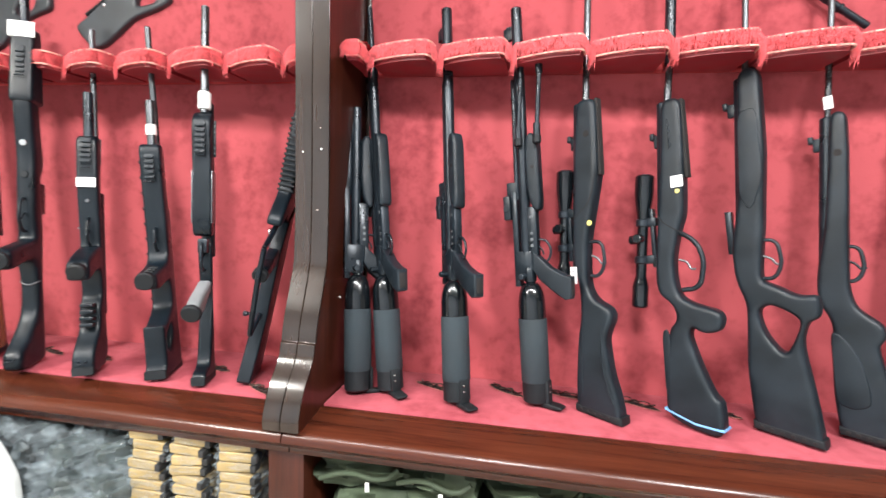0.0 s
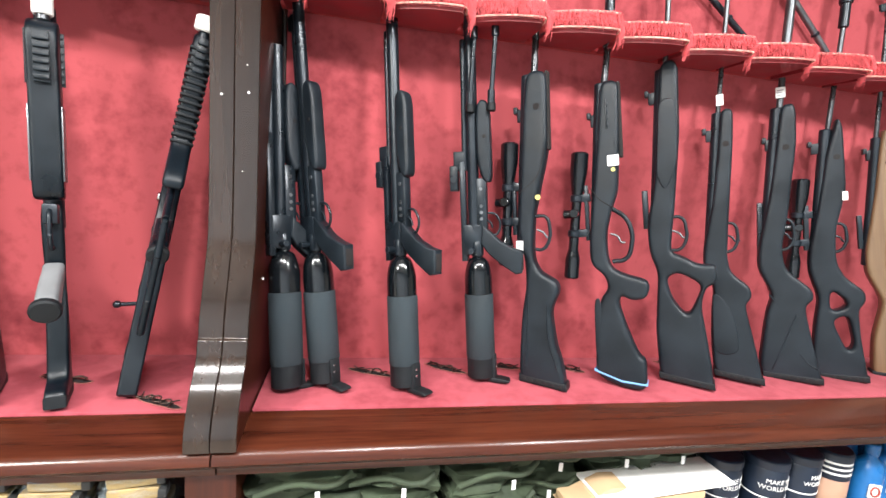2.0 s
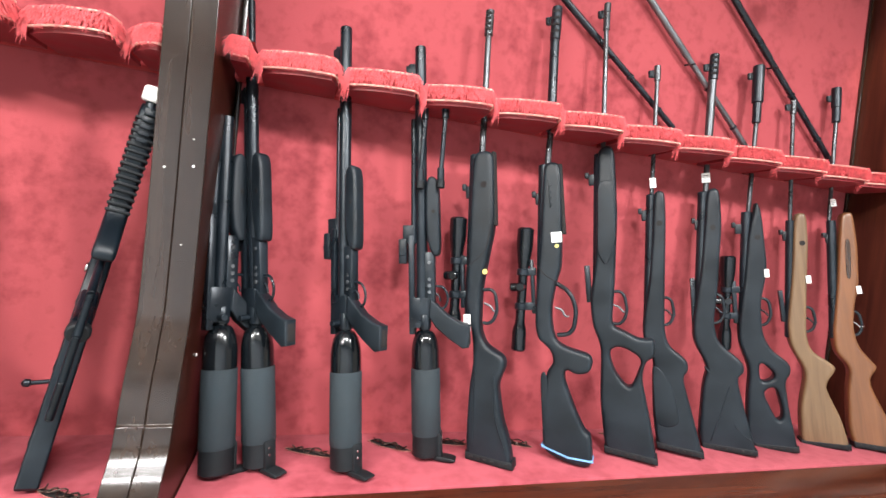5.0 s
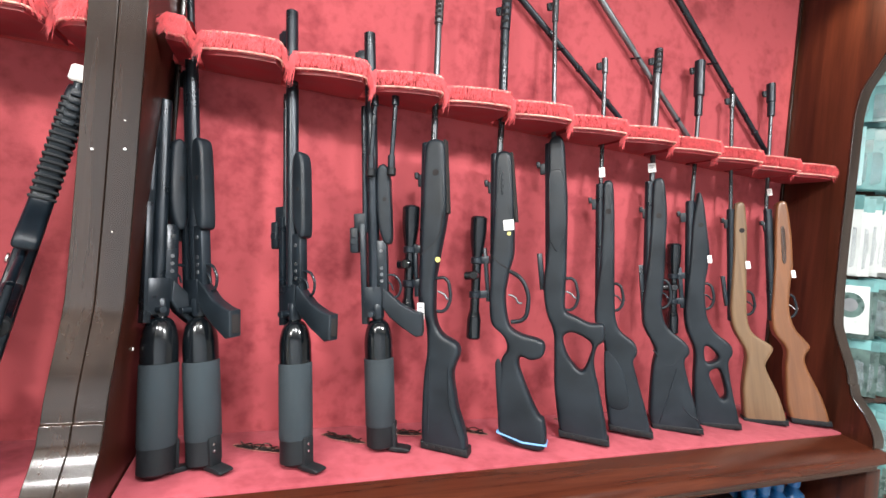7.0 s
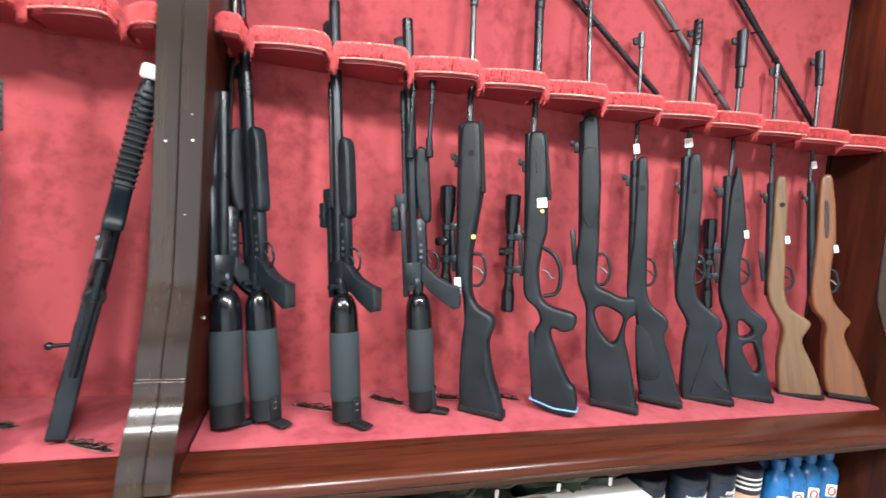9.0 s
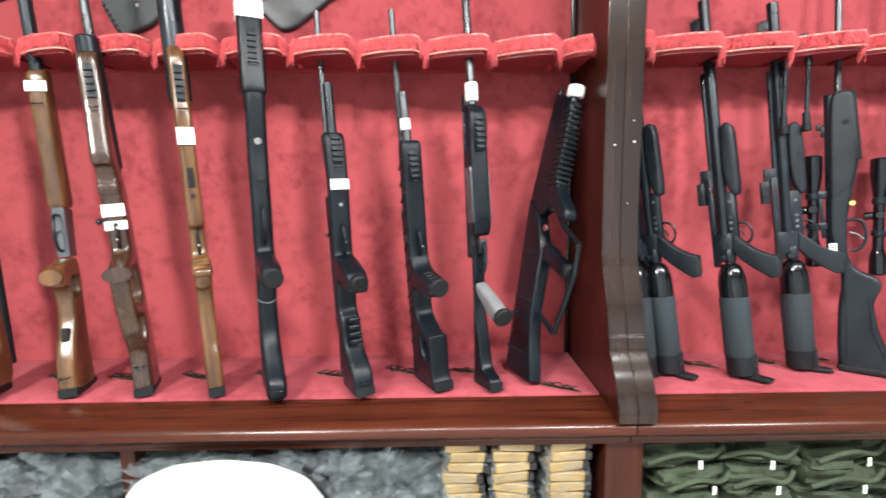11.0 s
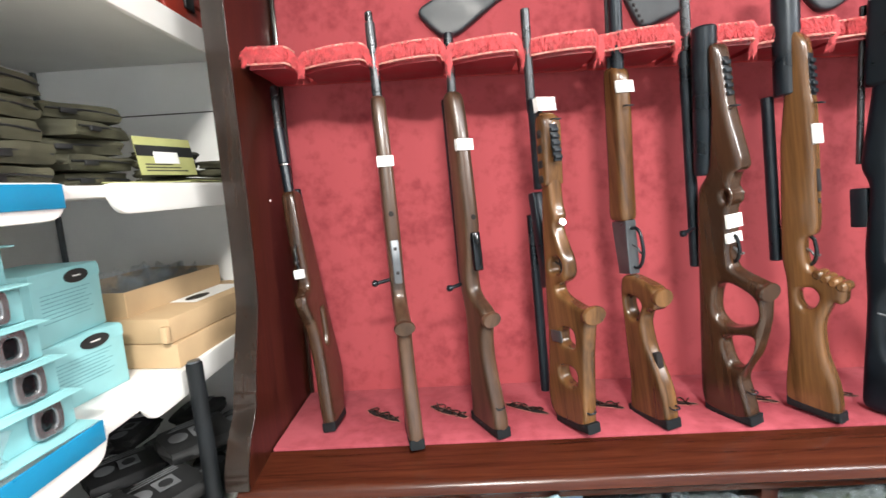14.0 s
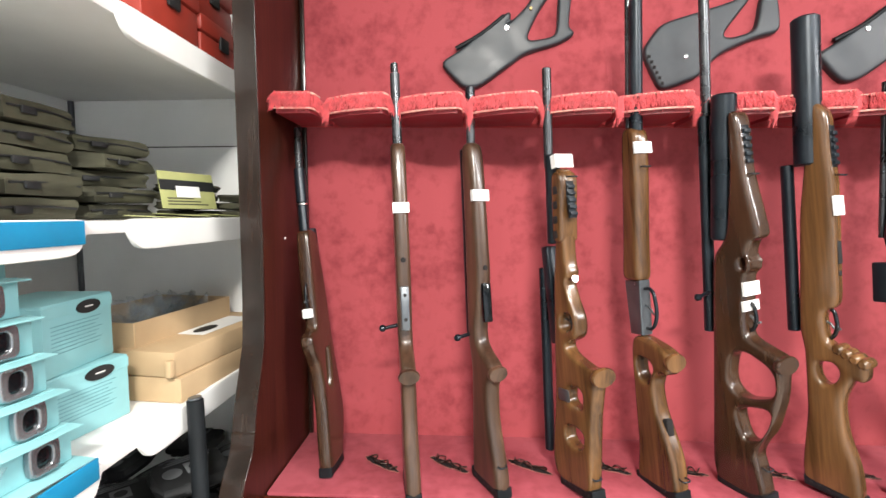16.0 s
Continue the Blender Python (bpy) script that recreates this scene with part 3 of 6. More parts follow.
def scope(gun, xa, za, xb, zb, mount=True, y=0.0):
    """A telescopic sight from its front bell (a) to its eyepiece (b)."""
    a, b = Vector((xa, y, za)), Vector((xb, y, zb))
    way = a - b
    ln = way.length
    m = Matrix.Translation(b) @ way.to_track_quat("Z", "Y").to_matrix().to_4x4()
    prof = [(0.015, 0), (0.0185, 0.004), (0.0185, 0.05), (0.016, 0.062), (0.0125, 0.075), (0.0125, ln - 0.11), (0.0145, ln - 0.10), (0.021, ln - 0.055), (0.022, ln - 0.04), (0.022, ln - 0.003), (0.019, ln)]
    sc = part("scope", put_lathe(bmesh.new(), prof, m), GLOSS, gun, "gloss black telescopic sight")
    mid = m @ Vector((0, 0, ln * 0.52))
    bm = bmesh.new()
    put_tube(bm, mid + Vector((0, -0.012, 0)), mid + Vector((0, -0.033, 0)), 0.011)
    part("turret", bm, GLOSS, sc)
    part("turret", tube(mid + Vector((-0.012, 0, 0)), mid + Vector((-0.031, 0, 0)), 0.011), GLOSS, sc)
    part("lens", tube(m @ Vector((0, 0, ln - 0.001)), m @ Vector((0, 0, ln + 0.0015)), 0.0175), LENS, sc)
    if mount:
        for t in (0.36, 0.64):
            c = m @ Vector((0, 0, ln * t))
            bm = bmesh.new()
            put_tube(bm, c - way.normalized() * 0.009, c + way.normalized() * 0.009, 0.0165)
            put_box(bm, c.x + 0.008, c.x + 0.034, -0.009 + y, 0.009 + y, c.z - 0.010, c.z + 0.010, 0.002)
            part("scope_ring", bm, STEEL, sc)
    return sc


def dots(gun, x, z, half, r=0.009, material=YELLOW):
    part("sticker", tube((x, -half - 0.0015, z), (x, -half + 0.0005, z), r), material, gun, "round yellow sticker")


def screw_hole(gun, x, z, half, r=0.008):
    part("stock_screw", tube((x, -half - 0.0006, z), (x, -half + 0.002, z), r), DARK, gun)


EAST, WEST = "rifles in the east bay", "rifles in the west bay"

# -- rifle A: black synthetic, scoped
g = rifle("air_rifle", "black synthetic stocked air rifle with telescopic sight", (0.199, 1.025, 1.01), (-0.089, 0.119, 0.989), 38, EAST)
A_OUT = [(-0.024, 0.746), (0.026, 0.743), (0.024, 0.565), (0.008, 0.497), (-0.014, 0.403), (-0.019, 0.308), (-0.004, 0.271), (0.036, 0.250), (0.044, 0.228), (0.028, 0.194), (0.022, 0.173), (0.030, 0.098), (0.044, 0.055), (0.054, -0.010), (0.008, -0.008), (-0.059, 0.004), (-0.058, 0.064), (-0.048, 0.175), (-0.036, 0.231), (-0.037, 0.298), (-0.053, 0.365), (-0.045, 0.462), (-0.033, 0.657)]
soften(part("stock", slab(A_OUT, (), 0.021, 0.009), POLY, g), rounds=6)
part("cocking_slot", box(0.020, 0.0285, -0.010, 0.010, 0.56, 0.742, 0.002), DARK, g)
barrels(g, [(0.023, 1.104, 0.017, 1.039, 0.011), (0.017, 1.040, -0.007, 0.734, 0.008)])
muzzle_slots(g, 0.023, 1.104, 0.017, 1.039, 0.011)
trigger_set(g, -0.002, 0.364)
scope(g, -0.071, 0.585, -0.092, 0.285)
part("receiver", tube((-0.046, 0, 0.33), (-0.022, 0, 0.74), 0.015), STEEL, g)
part("scope_rail", box(-0.068, -0.058, -0.008, 0.008, 0.36, 0.49, 0.002), STEEL, g)
sight(g, -0.040, 0.650, 0.010)
dots(g, 0.000, 0.448, 0.0205, 0.0065)
side_tag(g, -0.047, 0.326, 0.017, 0.040, 0.021)
screw_hole(g, 0.002, 0.660, 0.021)
butt_pad(g, (0.054, -0.012), (-0.059, 0.003), 0.021)
groove(g, [(-0.045, 0.46), (0.0, 0.50), (0.018, 0.56)], 0.021)
groove(g, [(-0.030, 0.215), (-0.036, 0.110), (-0.040, 0.040)], 0.0205, POLY, 0.0022)
groove(g, [(0.016, 0.200), (0.016, 0.110), (0.036, 0.035)], 0.0205, POLY, 0.0022)

# -- rifle B: black thumb grip, blue spacer, scoped
g = rifle("air_rifle", "black pistol-grip air rifle with blue butt line and scope", (0.400, 1.011, 1.01), (-0.107, 0.139, 0.985), 38, EAST)
B_OUT = [(-0.019, 0.749), (0.025, 0.745), (0.019, 0.589), (0.011, 0.477), (-0.003, 0.443), (-0.020, 0.378), (-0.020, 0.320), (-0.012, 0.291), (0.015, 0.275), (0.067, 0.260), (0.073, 0.240), (0.063, 0.214), (0.031, 0.209), (0.008, 0.224), (0.000, 0.203), (0.022, 0.128), (0.044, 0.072), (0.057, 0.067), (0.058, -0.012), (-0.002, -0.005), (-0.062, 0.021), (-0.056, 0.123), (-0.041, 0.217), (-0.021, 0.238), (-0.027, 0.271), (-0.061, 0.299), (-0.062, 0.349), (-0.046, 0.480), (-0.030, 0.621)]
soften(part("stock", slab(B_OUT, (), 0.021, 0.009), POLY, g), rounds=6)
part("cocking_slot", box(0.018, 0.0265, -0.010, 0.010, 0.56, 0.742, 0.002), DARK, g)
barrels(g, [(0.040, 1.162, 0.028, 1.074, 0.0135), (0.028, 1.075, 0.003, 0.831, 0.012), (0.003, 0.832, -0.010, 0.742, 0.008)])
muzzle_slots(g, 0.040, 1.162, 0.028, 1.074, 0.0135)
part("receiver", tube((-0.048, 0, 0.33), (-0.018, 0, 0.745), 0.015), STEEL, g)
front_sight(g, 0.036, 1.130, 0.013)
part("trigger_guard", wire([(-0.042, 0, 0.47), (-0.010, 0, 0.44), (0.022, 0, 0.415), (0.036, 0, 0.385), (0.036, 0, 0.345), (0.022, 0, 0.312), (-0.010, 0, 0.305)], 0.0055), POLY, g)
part("trigger", wire([(-0.012, 0, 0.375), (0.004, 0, 0.368), (0.014, 0, 0.352), (0.022, 0, 0.352)], 0.0026), GREYST, g, "bright metal trigger")
scope(g, -0.075, 0.583, -0.113, 0.265)
part("scope_rail", box(-0.070, -0.060, -0.008, 0.008, 0.36, 0.50, 0.002), STEEL, g)
sight(g, -0.036, 0.660, 0.010)
rail_strip(g, -0.005, 0.63, 0.70, 0.016, 0.006, 0.024)
side_tag(g, 0.005, 0.552, 0.026, 0.026, 0.021)
dots(g, 0.004, 0.530, 0.0205, 0.005)
cheek_panel(g, [(-0.056, 0.21), (-0.042, 0.22), (-0.030, 0.13), (-0.028, 0.085), (-0.045, 0.06), (-0.058, 0.075)], 0.017)
part("spacer", slab([(0.0585, 0.004), (0.0585, 0.0085), (0.000, 0.0145), (-0.0630, 0.038), (-0.0630, 0.033), (0.000, 0.0095)], (), 0.0218, 0.001, False), BLUELINE, g, "bright blue spacer line above the pad")
groove(g, [(-0.052, 0.49), (-0.030, 0.46), (0.005, 0.435), (0.022, 0.42)], 0.0215)

# -- rifle C: skeleton butt
g = rifle("air_rifle", "black air rifle with open skeleton thumbhole butt", (0.582, 1.018, 1.01), (-0.126, 0.129, 0.984), 40, EAST)
C_OUT = [(-0.018, 0.808), (0.004, 0.820), (0.024, 0.808), (0.019, 0.636), (-0.001, 0.450), (-0.017, 0.337), (0.011, 0.326), (0.047, 0.302), (0.082, 0.305), (0.085, 0.280), (0.080, 0.255), (0.059, 0.246), (0.046, 0.200), (0.058, 0.098), (0.067, -0.012), (0.013, -0.006), (-0.057, 0.012), (-0.060, 0.141), (-0.047, 0.285), (-0.065, 0.337), (-0.067, 0.410), (-0.046, 0.505), (-0.033, 0.641)]
C_HOLE = [(-0.029, 0.272), (-0.005, 0.285), (0.022, 0.274), (0.052, 0.250), (0.034, 0.208), (0.020, 0.180), (0.006, 0.182), (-0.020, 0.222)]
soften(part("stock", slab(C_OUT, (C_HOLE,), 0.021, 0.009), POLY, g), rounds=6)
barrels(g, [(0.037, 1.211, 0.028, 1.137, 0.0092), (0.028, 1.138, -0.004, 0.815, 0.0065)])
part("receiver", tube((-0.050, 0, 0.36), (-0.014, 0, 0.80), 0.015), STEEL, g)
front_sight(g, 0.034, 1.185, 0.009)
trigger_set(g, -0.002, 0.384, 0.042)
part("scope_rail", box(-0.076, -0.062, -0.008, 0.008, 0.40, 0.50, 0.002), STEEL, g)
sight(g, -0.036, 0.735, 0.012)
screw_hole(g, 0.004, 0.700, 0.021)
cheek_panel(g, [(-0.024, 0.72), (0.014, 0.725), (0.012, 0.56), (-0.018, 0.49), (-0.038, 0.53)], 0.0195)
butt_pad(g, (0.067, -0.012), (-0.057, 0.010), 0.021)
dots(g, 0.006, 0.580, 0.0205, 0.004)

# -- rifle D: plain black
g = rifle("air_rifle", "black synthetic air rifle with raised cheek panel", (0.747, 1.035, 1.01), (-0.114, 0.131, 0.985), 38, EAST)
D_OUT = [(-0.006, 0.718), (0.023, 0.716), (0.019, 0.628), (0.002, 0.422), (-0.005, 0.325), (0.003, 0.283), (0.045, 0.248), (0.047, 0.218), (0.030, 0.201), (0.047, 0.108), (0.066, -0.010), (0.006, -0.006), (-0.046, 0.011), (-0.050, 0.092), (-0.046, 0.189), (-0.038, 0.250), (-0.061, 0.299), (-0.059, 0.355), (-0.035, 0.465), (-0.019, 0.590)]
soften(part("stock", slab(D_OUT, (), 0.021, 0.009), POLY, g), rounds=6)
barrels(g, [(0.030, 1.080, 0.026, 1.035, 0.009), (0.026, 1.036, -0.012, 0.705, 0.006)])
part("receiver", tube((-0.046, 0, 0.32), (-0.012, 0, 0.71), 0.014), STEEL, g)
front_sight(g, 0.028, 1.060, 0.008)
sight(g, -0.030, 0.655, 0.012)
trigger_set(g, 0.000, 0.380, 0.037, blade=STEEL)
screw_hole(g, 0.002, 0.625, 0.021)
side_tag(g, -0.006, 0.742, 0.016, 0.028, 0.007)
cheek_panel(g, [(-0.044, 0.235), (-0.024, 0.225), (0.004, 0.175), (0.014, 0.100), (0.010, 0.075), (-0.020, 0.066), (-0.046, 0.080)], 0.0205)
butt_pad(g, (0.066, -0.010), (-0.046, 0.010), 0.021)

# -- rifle E: black with slotted muzzle
g = rifle("air_rifle", "black synthetic air rifle with slotted muzzle brake", (0.926, 1.045, 1.01), (-0.093, 0.117, 0.989), 38, EAST)
E_OUT = [(-0.010, 0.745), (0.023, 0.748), (0.025, 0.645), (0.004, 0.441), (-0.010, 0.355), (-0.001, 0.297), (0.057, 0.246), (0.061, 0.218), (0.040, 0.199), (0.060, 0.084), (0.079, -0.012), (0.014, -0.010), (-0.056, -0.001), (-0.064, 0.036), (-0.046, 0.181), (-0.031, 0.230), (-0.064, 0.297), (-0.064, 0.355), (-0.037, 0.501), (-0.021, 0.634)]
soften(part("stock", slab(E_OUT, (), 0.022, 0.009), POLY, g), rounds=6)
barrels(g, [(0.034, 1.151, 0.025, 1.073, 0.013), (0.024, 1.074, 0.003, 0.882, 0.0115), (0.003, 0.883, -0.011, 0.734, 0.008)])
muzzle_slots(g, 0.034, 1.151, 0.025, 1.073, 0.013)
front_sight(g, 0.030, 1.115, 0.013)
part("receiver", tube((-0.048, 0, 0.32), (-0.016, 0, 0.74), 0.015), STEEL, g)
part("scope_rail", box(-0.064, -0.052, -0.008, 0.008, 0.33, 0.485, 0.002), STEEL, g)
sight(g, -0.032, 0.645, 0.012)
trigger_set(g, -0.004, 0.395, 0.041, blade=STEEL)
screw_hole(g, 0.000, 0.631, 0.022)
side_tag(g, -0.009, 0.780, 0.022, 0.028, 0.009)
groove(g, [(-0.040, 0.230), (0.000, 0.185), (0.030, 0.205)], 0.0205, POLY, 0.0022)
groove(g, [(0.020, 0.175), (-0.010, 0.090), (-0.035, 0.020)], 0.0215, POLY, 0.0022)
groove(g, [(0.028, 0.070), (0.045, 0.045), (0.068, 0.030)], 0.0215, POLY, 0.0022)
butt_pad(g, (0.079, -0.012), (-0.056, -0.002), 0.022)

# -- rifle F: open skeleton stock, scoped
g = rifle("air_rifle", "black air rifle with skeleton butt and scope", (1.105, 1.051, 1.01), (-0.114, 0.114, 0.987), 38, EAST)
F_OUT = [(0.010, 0.736), (0.022, 0.702), (0.027, 0.526), (0.017, 0.480), (0.003, 0.419), (0.002, 0.328), (0.021, 0.282), (0.065, 0.244), (0.066, 0.214), (0.049, 0.192), (0.055, 0.102), (0.070, -0.010), (0.020, -0.014), (-0.039, -0.010), (-0.059, 0.009), (-0.049, 0.147), (-0.038, 0.222), (-0.060, 0.299), (-0.059, 0.360), (-0.037, 0.482), (-0.016, 0.635)]
F_H1 = [(-0.012, 0.252), (0.026, 0.215), (0.020, 0.196), (-0.014, 0.185)]
F_H2 = [(-0.010, 0.160), (0.026, 0.178), (0.040, 0.092), (0.024, 0.070)]
soften(part("stock", slab(F_OUT, (F_H1, F_H2), 0.021, 0.009), POLY, g), rounds=6)
barrels(g, [(0.048, 1.148, 0.036, 1.033, 0.016), (0.036, 1.034, 0.029, 0.971, 0.012), (0.029, 0.972, -0.010, 0.692, 0.0065)])
front_sight(g, 0.046, 1.120, 0.015)
part("receiver", tube((-0.046, 0, 0.32), (-0.014, 0, 0.70), 0.014), STEEL, g)
sight(g, -0.036, 0.652, 0.012)
scope(g, -0.071, 0.566, -0.099, 0.280)
part("scope_rail", box(-0.068, -0.056, -0.008, 0.008, 0.36, 0.49, 0.002), STEEL, g)
trigger_set(g, 0.006, 0.395, 0.039, blade=STEEL)
screw_hole(g, 0.006, 0.620, 0.021)
side_tag(g, 0.022, 0.511, 0.012, 0.024, 0.021)
butt_pad(g, (0.070, -0.012), (-0.039, -0.010), 0.021)

# -- rifle G and H: wooden break barrels
g = rifle("air_rifle", "air rifle with pale beech wooden stock", (1.321, 1.047, 1.01), (-0.166, 0.12, 0.979), 38, EAST)
G_OUT = [(-0.003, 0.716), (0.012, 0.721), (0.028, 0.714), (0.023, 0.621), (0.003, 0.463), (-0.011, 0.336), (-0.003, 0.286), (0.048, 0.246), (0.054, 0.230), (0.030, 0.197), (0.021, 0.175), (0.051, 0.079), (0.065, -0.012), (0.006, -0.010), (-0.059, -0.002), (-0.051, 0.113), (-0.023, 0.223), (-0.057, 0.306), (-0.057, 0.371), (-0.029, 0.530), (-0.014, 0.642)]
soften(part("stock", slab(G_OUT, (), 0.021, 0.009), BEECH, g), rounds=6)
barrels(g, [(0.037, 1.079, 0.030, 1.035, 0.009), (0.030, 1.036, -0.013, 0.699, 0.006)])
front_sight(g, 0.035, 1.060, 0.008)
part("receiver", tube((-0.052, 0, 0.33), (-0.012, 0, 0.70), 0.013), STEEL, g)
part("scope_rail", box(-0.068, -0.056, -0.007, 0.007, 0.38, 0.48, 0.002), STEEL, g)
sight(g, -0.026, 0.655, 0.012)
trigger_set(g, -0.002, 0.385, 0.037, blade=STEEL)
screw_hole(g, 0.006, 0.625, 0.021)
side_tag(g, 0.010, 0.511, 0.013, 0.024, 0.021)
butt_pad(g, (0.065, -0.013), (-0.059, -0.003), 0.0212)

g = rifle("air_rifle", "air rifle with warm orange-brown wooden stock", (1.471, 1.005, 1.01), (-0.13, 0.165, 0.978), 38, EAST)
H_OUT = [(0.006, 0.736), (0.024, 0.742), (0.039, 0.737), (0.038, 0.635), (0.026, 0.504), (0.010, 0.456), (-0.005, 0.376), (0.001, 0.311), (0.035, 0.260), (0.040, 0.246), (0.016, 0.214), (0.019, 0.182), (0.048, 0.086), (0.062, -0.008), (0.007, -0.006), (-0.048, 0.008), (-0.056, 0.056), (-0.043, 0.184), (-0.028, 0.248), (-0.062, 0.298), (-0.059, 0.363), (-0.030, 0.510), (-0.010, 0.641)]
soften(part("stock", slab(H_OUT, (), 0.021, 0.009), TEAK, g), rounds=6)
barrels(g, [(0.053, 1.157, 0.044, 1.090, 0.014), (0.045, 1.091, 0.037, 1.041, 0.012), (0.037, 1.042, -0.021, 0.719, 0.006)])
front_sight(g, 0.050, 1.125, 0.013)
part("receiver", tube((-0.054, 0, 0.34), (-0.016, 0, 0.72), 0.013), STEEL, g)
sight(g, -0.026, 0.664, 0.012)
trigger_set(g, 0.000, 0.385, 0.037, blade=CHROME)
part("grip_inlay", slab([(0.006, 0.655), (0.018, 0.655), (0.014, 0.59), (0.006, 0.525), (-0.006, 0.530), (0.000, 0.60)], (), 0.0225, 0.002), DARKWAL, g, "dark checkered grip inlay")
side_tag(g, 0.021, 0.491, 0.012, 0.024, 0.021)
side_tag(g, -0.005, 0.777, 0.014, 0.024, 0.007)
butt_pad(g, (0.062, -0.010), (-0.048, 0.006), 0.0212)


# -- bottle guns
def bottle_gun(base, up, az, top, barrel_r, label, bipod=False, inner=0.0, bolt_left=False):
    g = rifle("air_rifle", label, base, up, az, EAST)
    r = 0.033
    prof = [(0.024, 0.0), (r, 0.006), (r, 0.052)]
    part("bottle_cap", put_lathe(bmesh.new(), prof, Matrix.Identity(4)), RUBBER, g)
    part("bottle_sleeve", put_lathe(bmesh.new(), [(r + 0.0005, 0.0525), (r + 0.0015, 0.055), (r + 0.0015, 0.204), (r + 0.0005, 0.2065)], Matrix.Identity(4), 32), SLEEVE, g, "grey textured sleeve on the bottle")
    neck = [(r, 0.207), (r, 0.240)] + [(0.012 + (r - 0.012) * math.cos(k * 0.26), 0.236 + 0.058 * math.sin(k * 0.26)) for k in range(1, 7)] + [(0.011, 0.300)]
    part("air_bottle", put_lathe(bmesh.new(), neck, Matrix.Identity(4), 32), GLOSS, g, "gloss black steel air bottle")
    strap = bmesh.new()
    put_box(strap, r - 0.010, r + 0.004, -0.013, 0.013, -0.002, 0.058, 0.003)
    part("foot_strap", strap, RUBBER, g)
    part("foot_tab", slab([(r - 0.02, -0.004), (r - 0.02, 0.006), (r + 0.030, 0.000), (r + 0.038, -0.006), (r + 0.030, -0.010), (r, -0.008)], (), 0.015, 0.003), RUBBER, g, "black rubber foot tab")
    for zz in (0.030, 0.044):
        part("strap_screw", tube((r + 0.004, -0.004, zz), (r + 0.006, -0.004, zz), 0.0025), CHROME, g)
    part("valve", put_lathe(bmesh.new(), [(0.013, 0.296), (0.015, 0.300), (0.015, 0.330), (0.012, 0.334)], Matrix.Identity(4)), STEEL, g, "blued steel bottle valve")
    bm = bmesh.new()
    put_box(bm, -0.030, 0.012, -0.013, 0.013, 0.300, 0.372, 0.003)
    put_box(bm, 0.002, 0.027, -0.011, 0.011, 0.325, 0.480, 0.003)
    put_box(bm, -0.036, -0.022, -0.012, 0.012, 0.285, 0.520, 0.002)
    part("receiver", bm, STEEL, g)
    for zz in (0.385, 0.400, 0.415, 0.455):
        part("receiver_pin", tube((0.014, -0.0105, zz), (0.014, -0.0125, zz), 0.004), GREYST, g)
    part("charging_knob", tube((-0.010, -0.012, 0.310), (-0.010, -0.034, 0.310), 0.007), STEEL, g)
    part("grip", slab([(0.016, 0.370), (0.034, 0.353), (0.056, 0.331), (0.086, 0.314), (0.108, 0.307), (0.105, 0.256), (0.090, 0.253), (0.056, 0.277), (0.028, 0.302), (0.012, 0.326)], (), 0.0135, 0.004, False), POLY, g, "black pistol grip with open base")
    # Dark block in place of the shaded hollow of the grip.
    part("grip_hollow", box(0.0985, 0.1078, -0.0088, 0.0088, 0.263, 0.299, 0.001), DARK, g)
    part("trigger_guard", wire([(0.020, 0, 0.400), (0.048, 0, 0.392), (0.050, 0, 0.350), (0.034, 0, 0.345)], 0.003), STEEL, g)
    part("trigger", wire([(0.022, 0, 0.385), (0.034, 0, 0.375), (0.038, 0, 0.362)], 0.0022), STEEL, g)
    part("barrel_shroud", tube((-0.006, 0, 0.360), (-0.002, 0, top), barrel_r), STEEL, g)
    part("muzzle_bore", tube((-0.002, 0, top - 0.002), (-0.002, 0, top + 0.0012), barrel_r * 0.55), DARK, g)
    if inner:
        part("barrel", tube((-0.001, 0, top - 0.02), (0.001, 0, inner), 0.0075), STEEL, g)
    part("air_tube", tube((-0.024, 0, 0.50), (-0.020, 0, min(top, 0.86) - 0.06), 0.007), STEEL, g)
    part("forend", slab([(0.008, 0.640), (0.014, 0.655), (0.024, 0.660), (0.035, 0.652), (0.040, 0.630), (0.041, 0.472), (0.024, 0.468), (0.012, 0.495), (0.006, 0.540)], (), 0.016, 0.007), POLY, g, "smooth black polymer fore-end")
    part("forend_screw", tube((0.026, -0.0155, 0.575), (0.026, -0.0168, 0.575), 0.0045), DARK, g)
    bm = bmesh.new()
    put_box(bm, -0.060, -0.040, -0.012, 0.012, 0.452, 0.512, 0.004)
    put_box(bm, -0.050, -0.022, -0.008, 0.008, 0.500, 0.545, 0.003)
    put_tube(bm, (-0.050, -0.014, 0.48), (-0.050, 0.014, 0.48), 0.009)
    part("rear_sight", bm, POLY, g)
    front_sight(g, -0.002, top - 0.05, barrel_r)
    bm = bmesh.new()
    put_box(bm, -barrel_r - 0.024, -barrel_r + 0.004, -0.006, 0.006, top - 0.075, top - 0.045, 0.002)
    part("sight_base", bm, POLY, g)
    if bipod:
        bm = bmesh.new()
        put_box(bm, 0.006, 0.064, -0.030, -0.012, 0.845, 0.872, 0.003)
        bp = part("bipod", bm, STEEL, g, "folded black bipod with a white mark")
        for xa, xb in ((0.012, -0.002), (0.060, 0.046)):
            leg = part("bipod_leg", tube((xa, -0.024, 0.862), (xa, -0.024, 0.790), 0.0085), STEEL, bp)
            part("leg_tube", tube((xa, -0.024, 0.795), (xb, -0.024, 0.655), 0.0055), STEEL, bp)
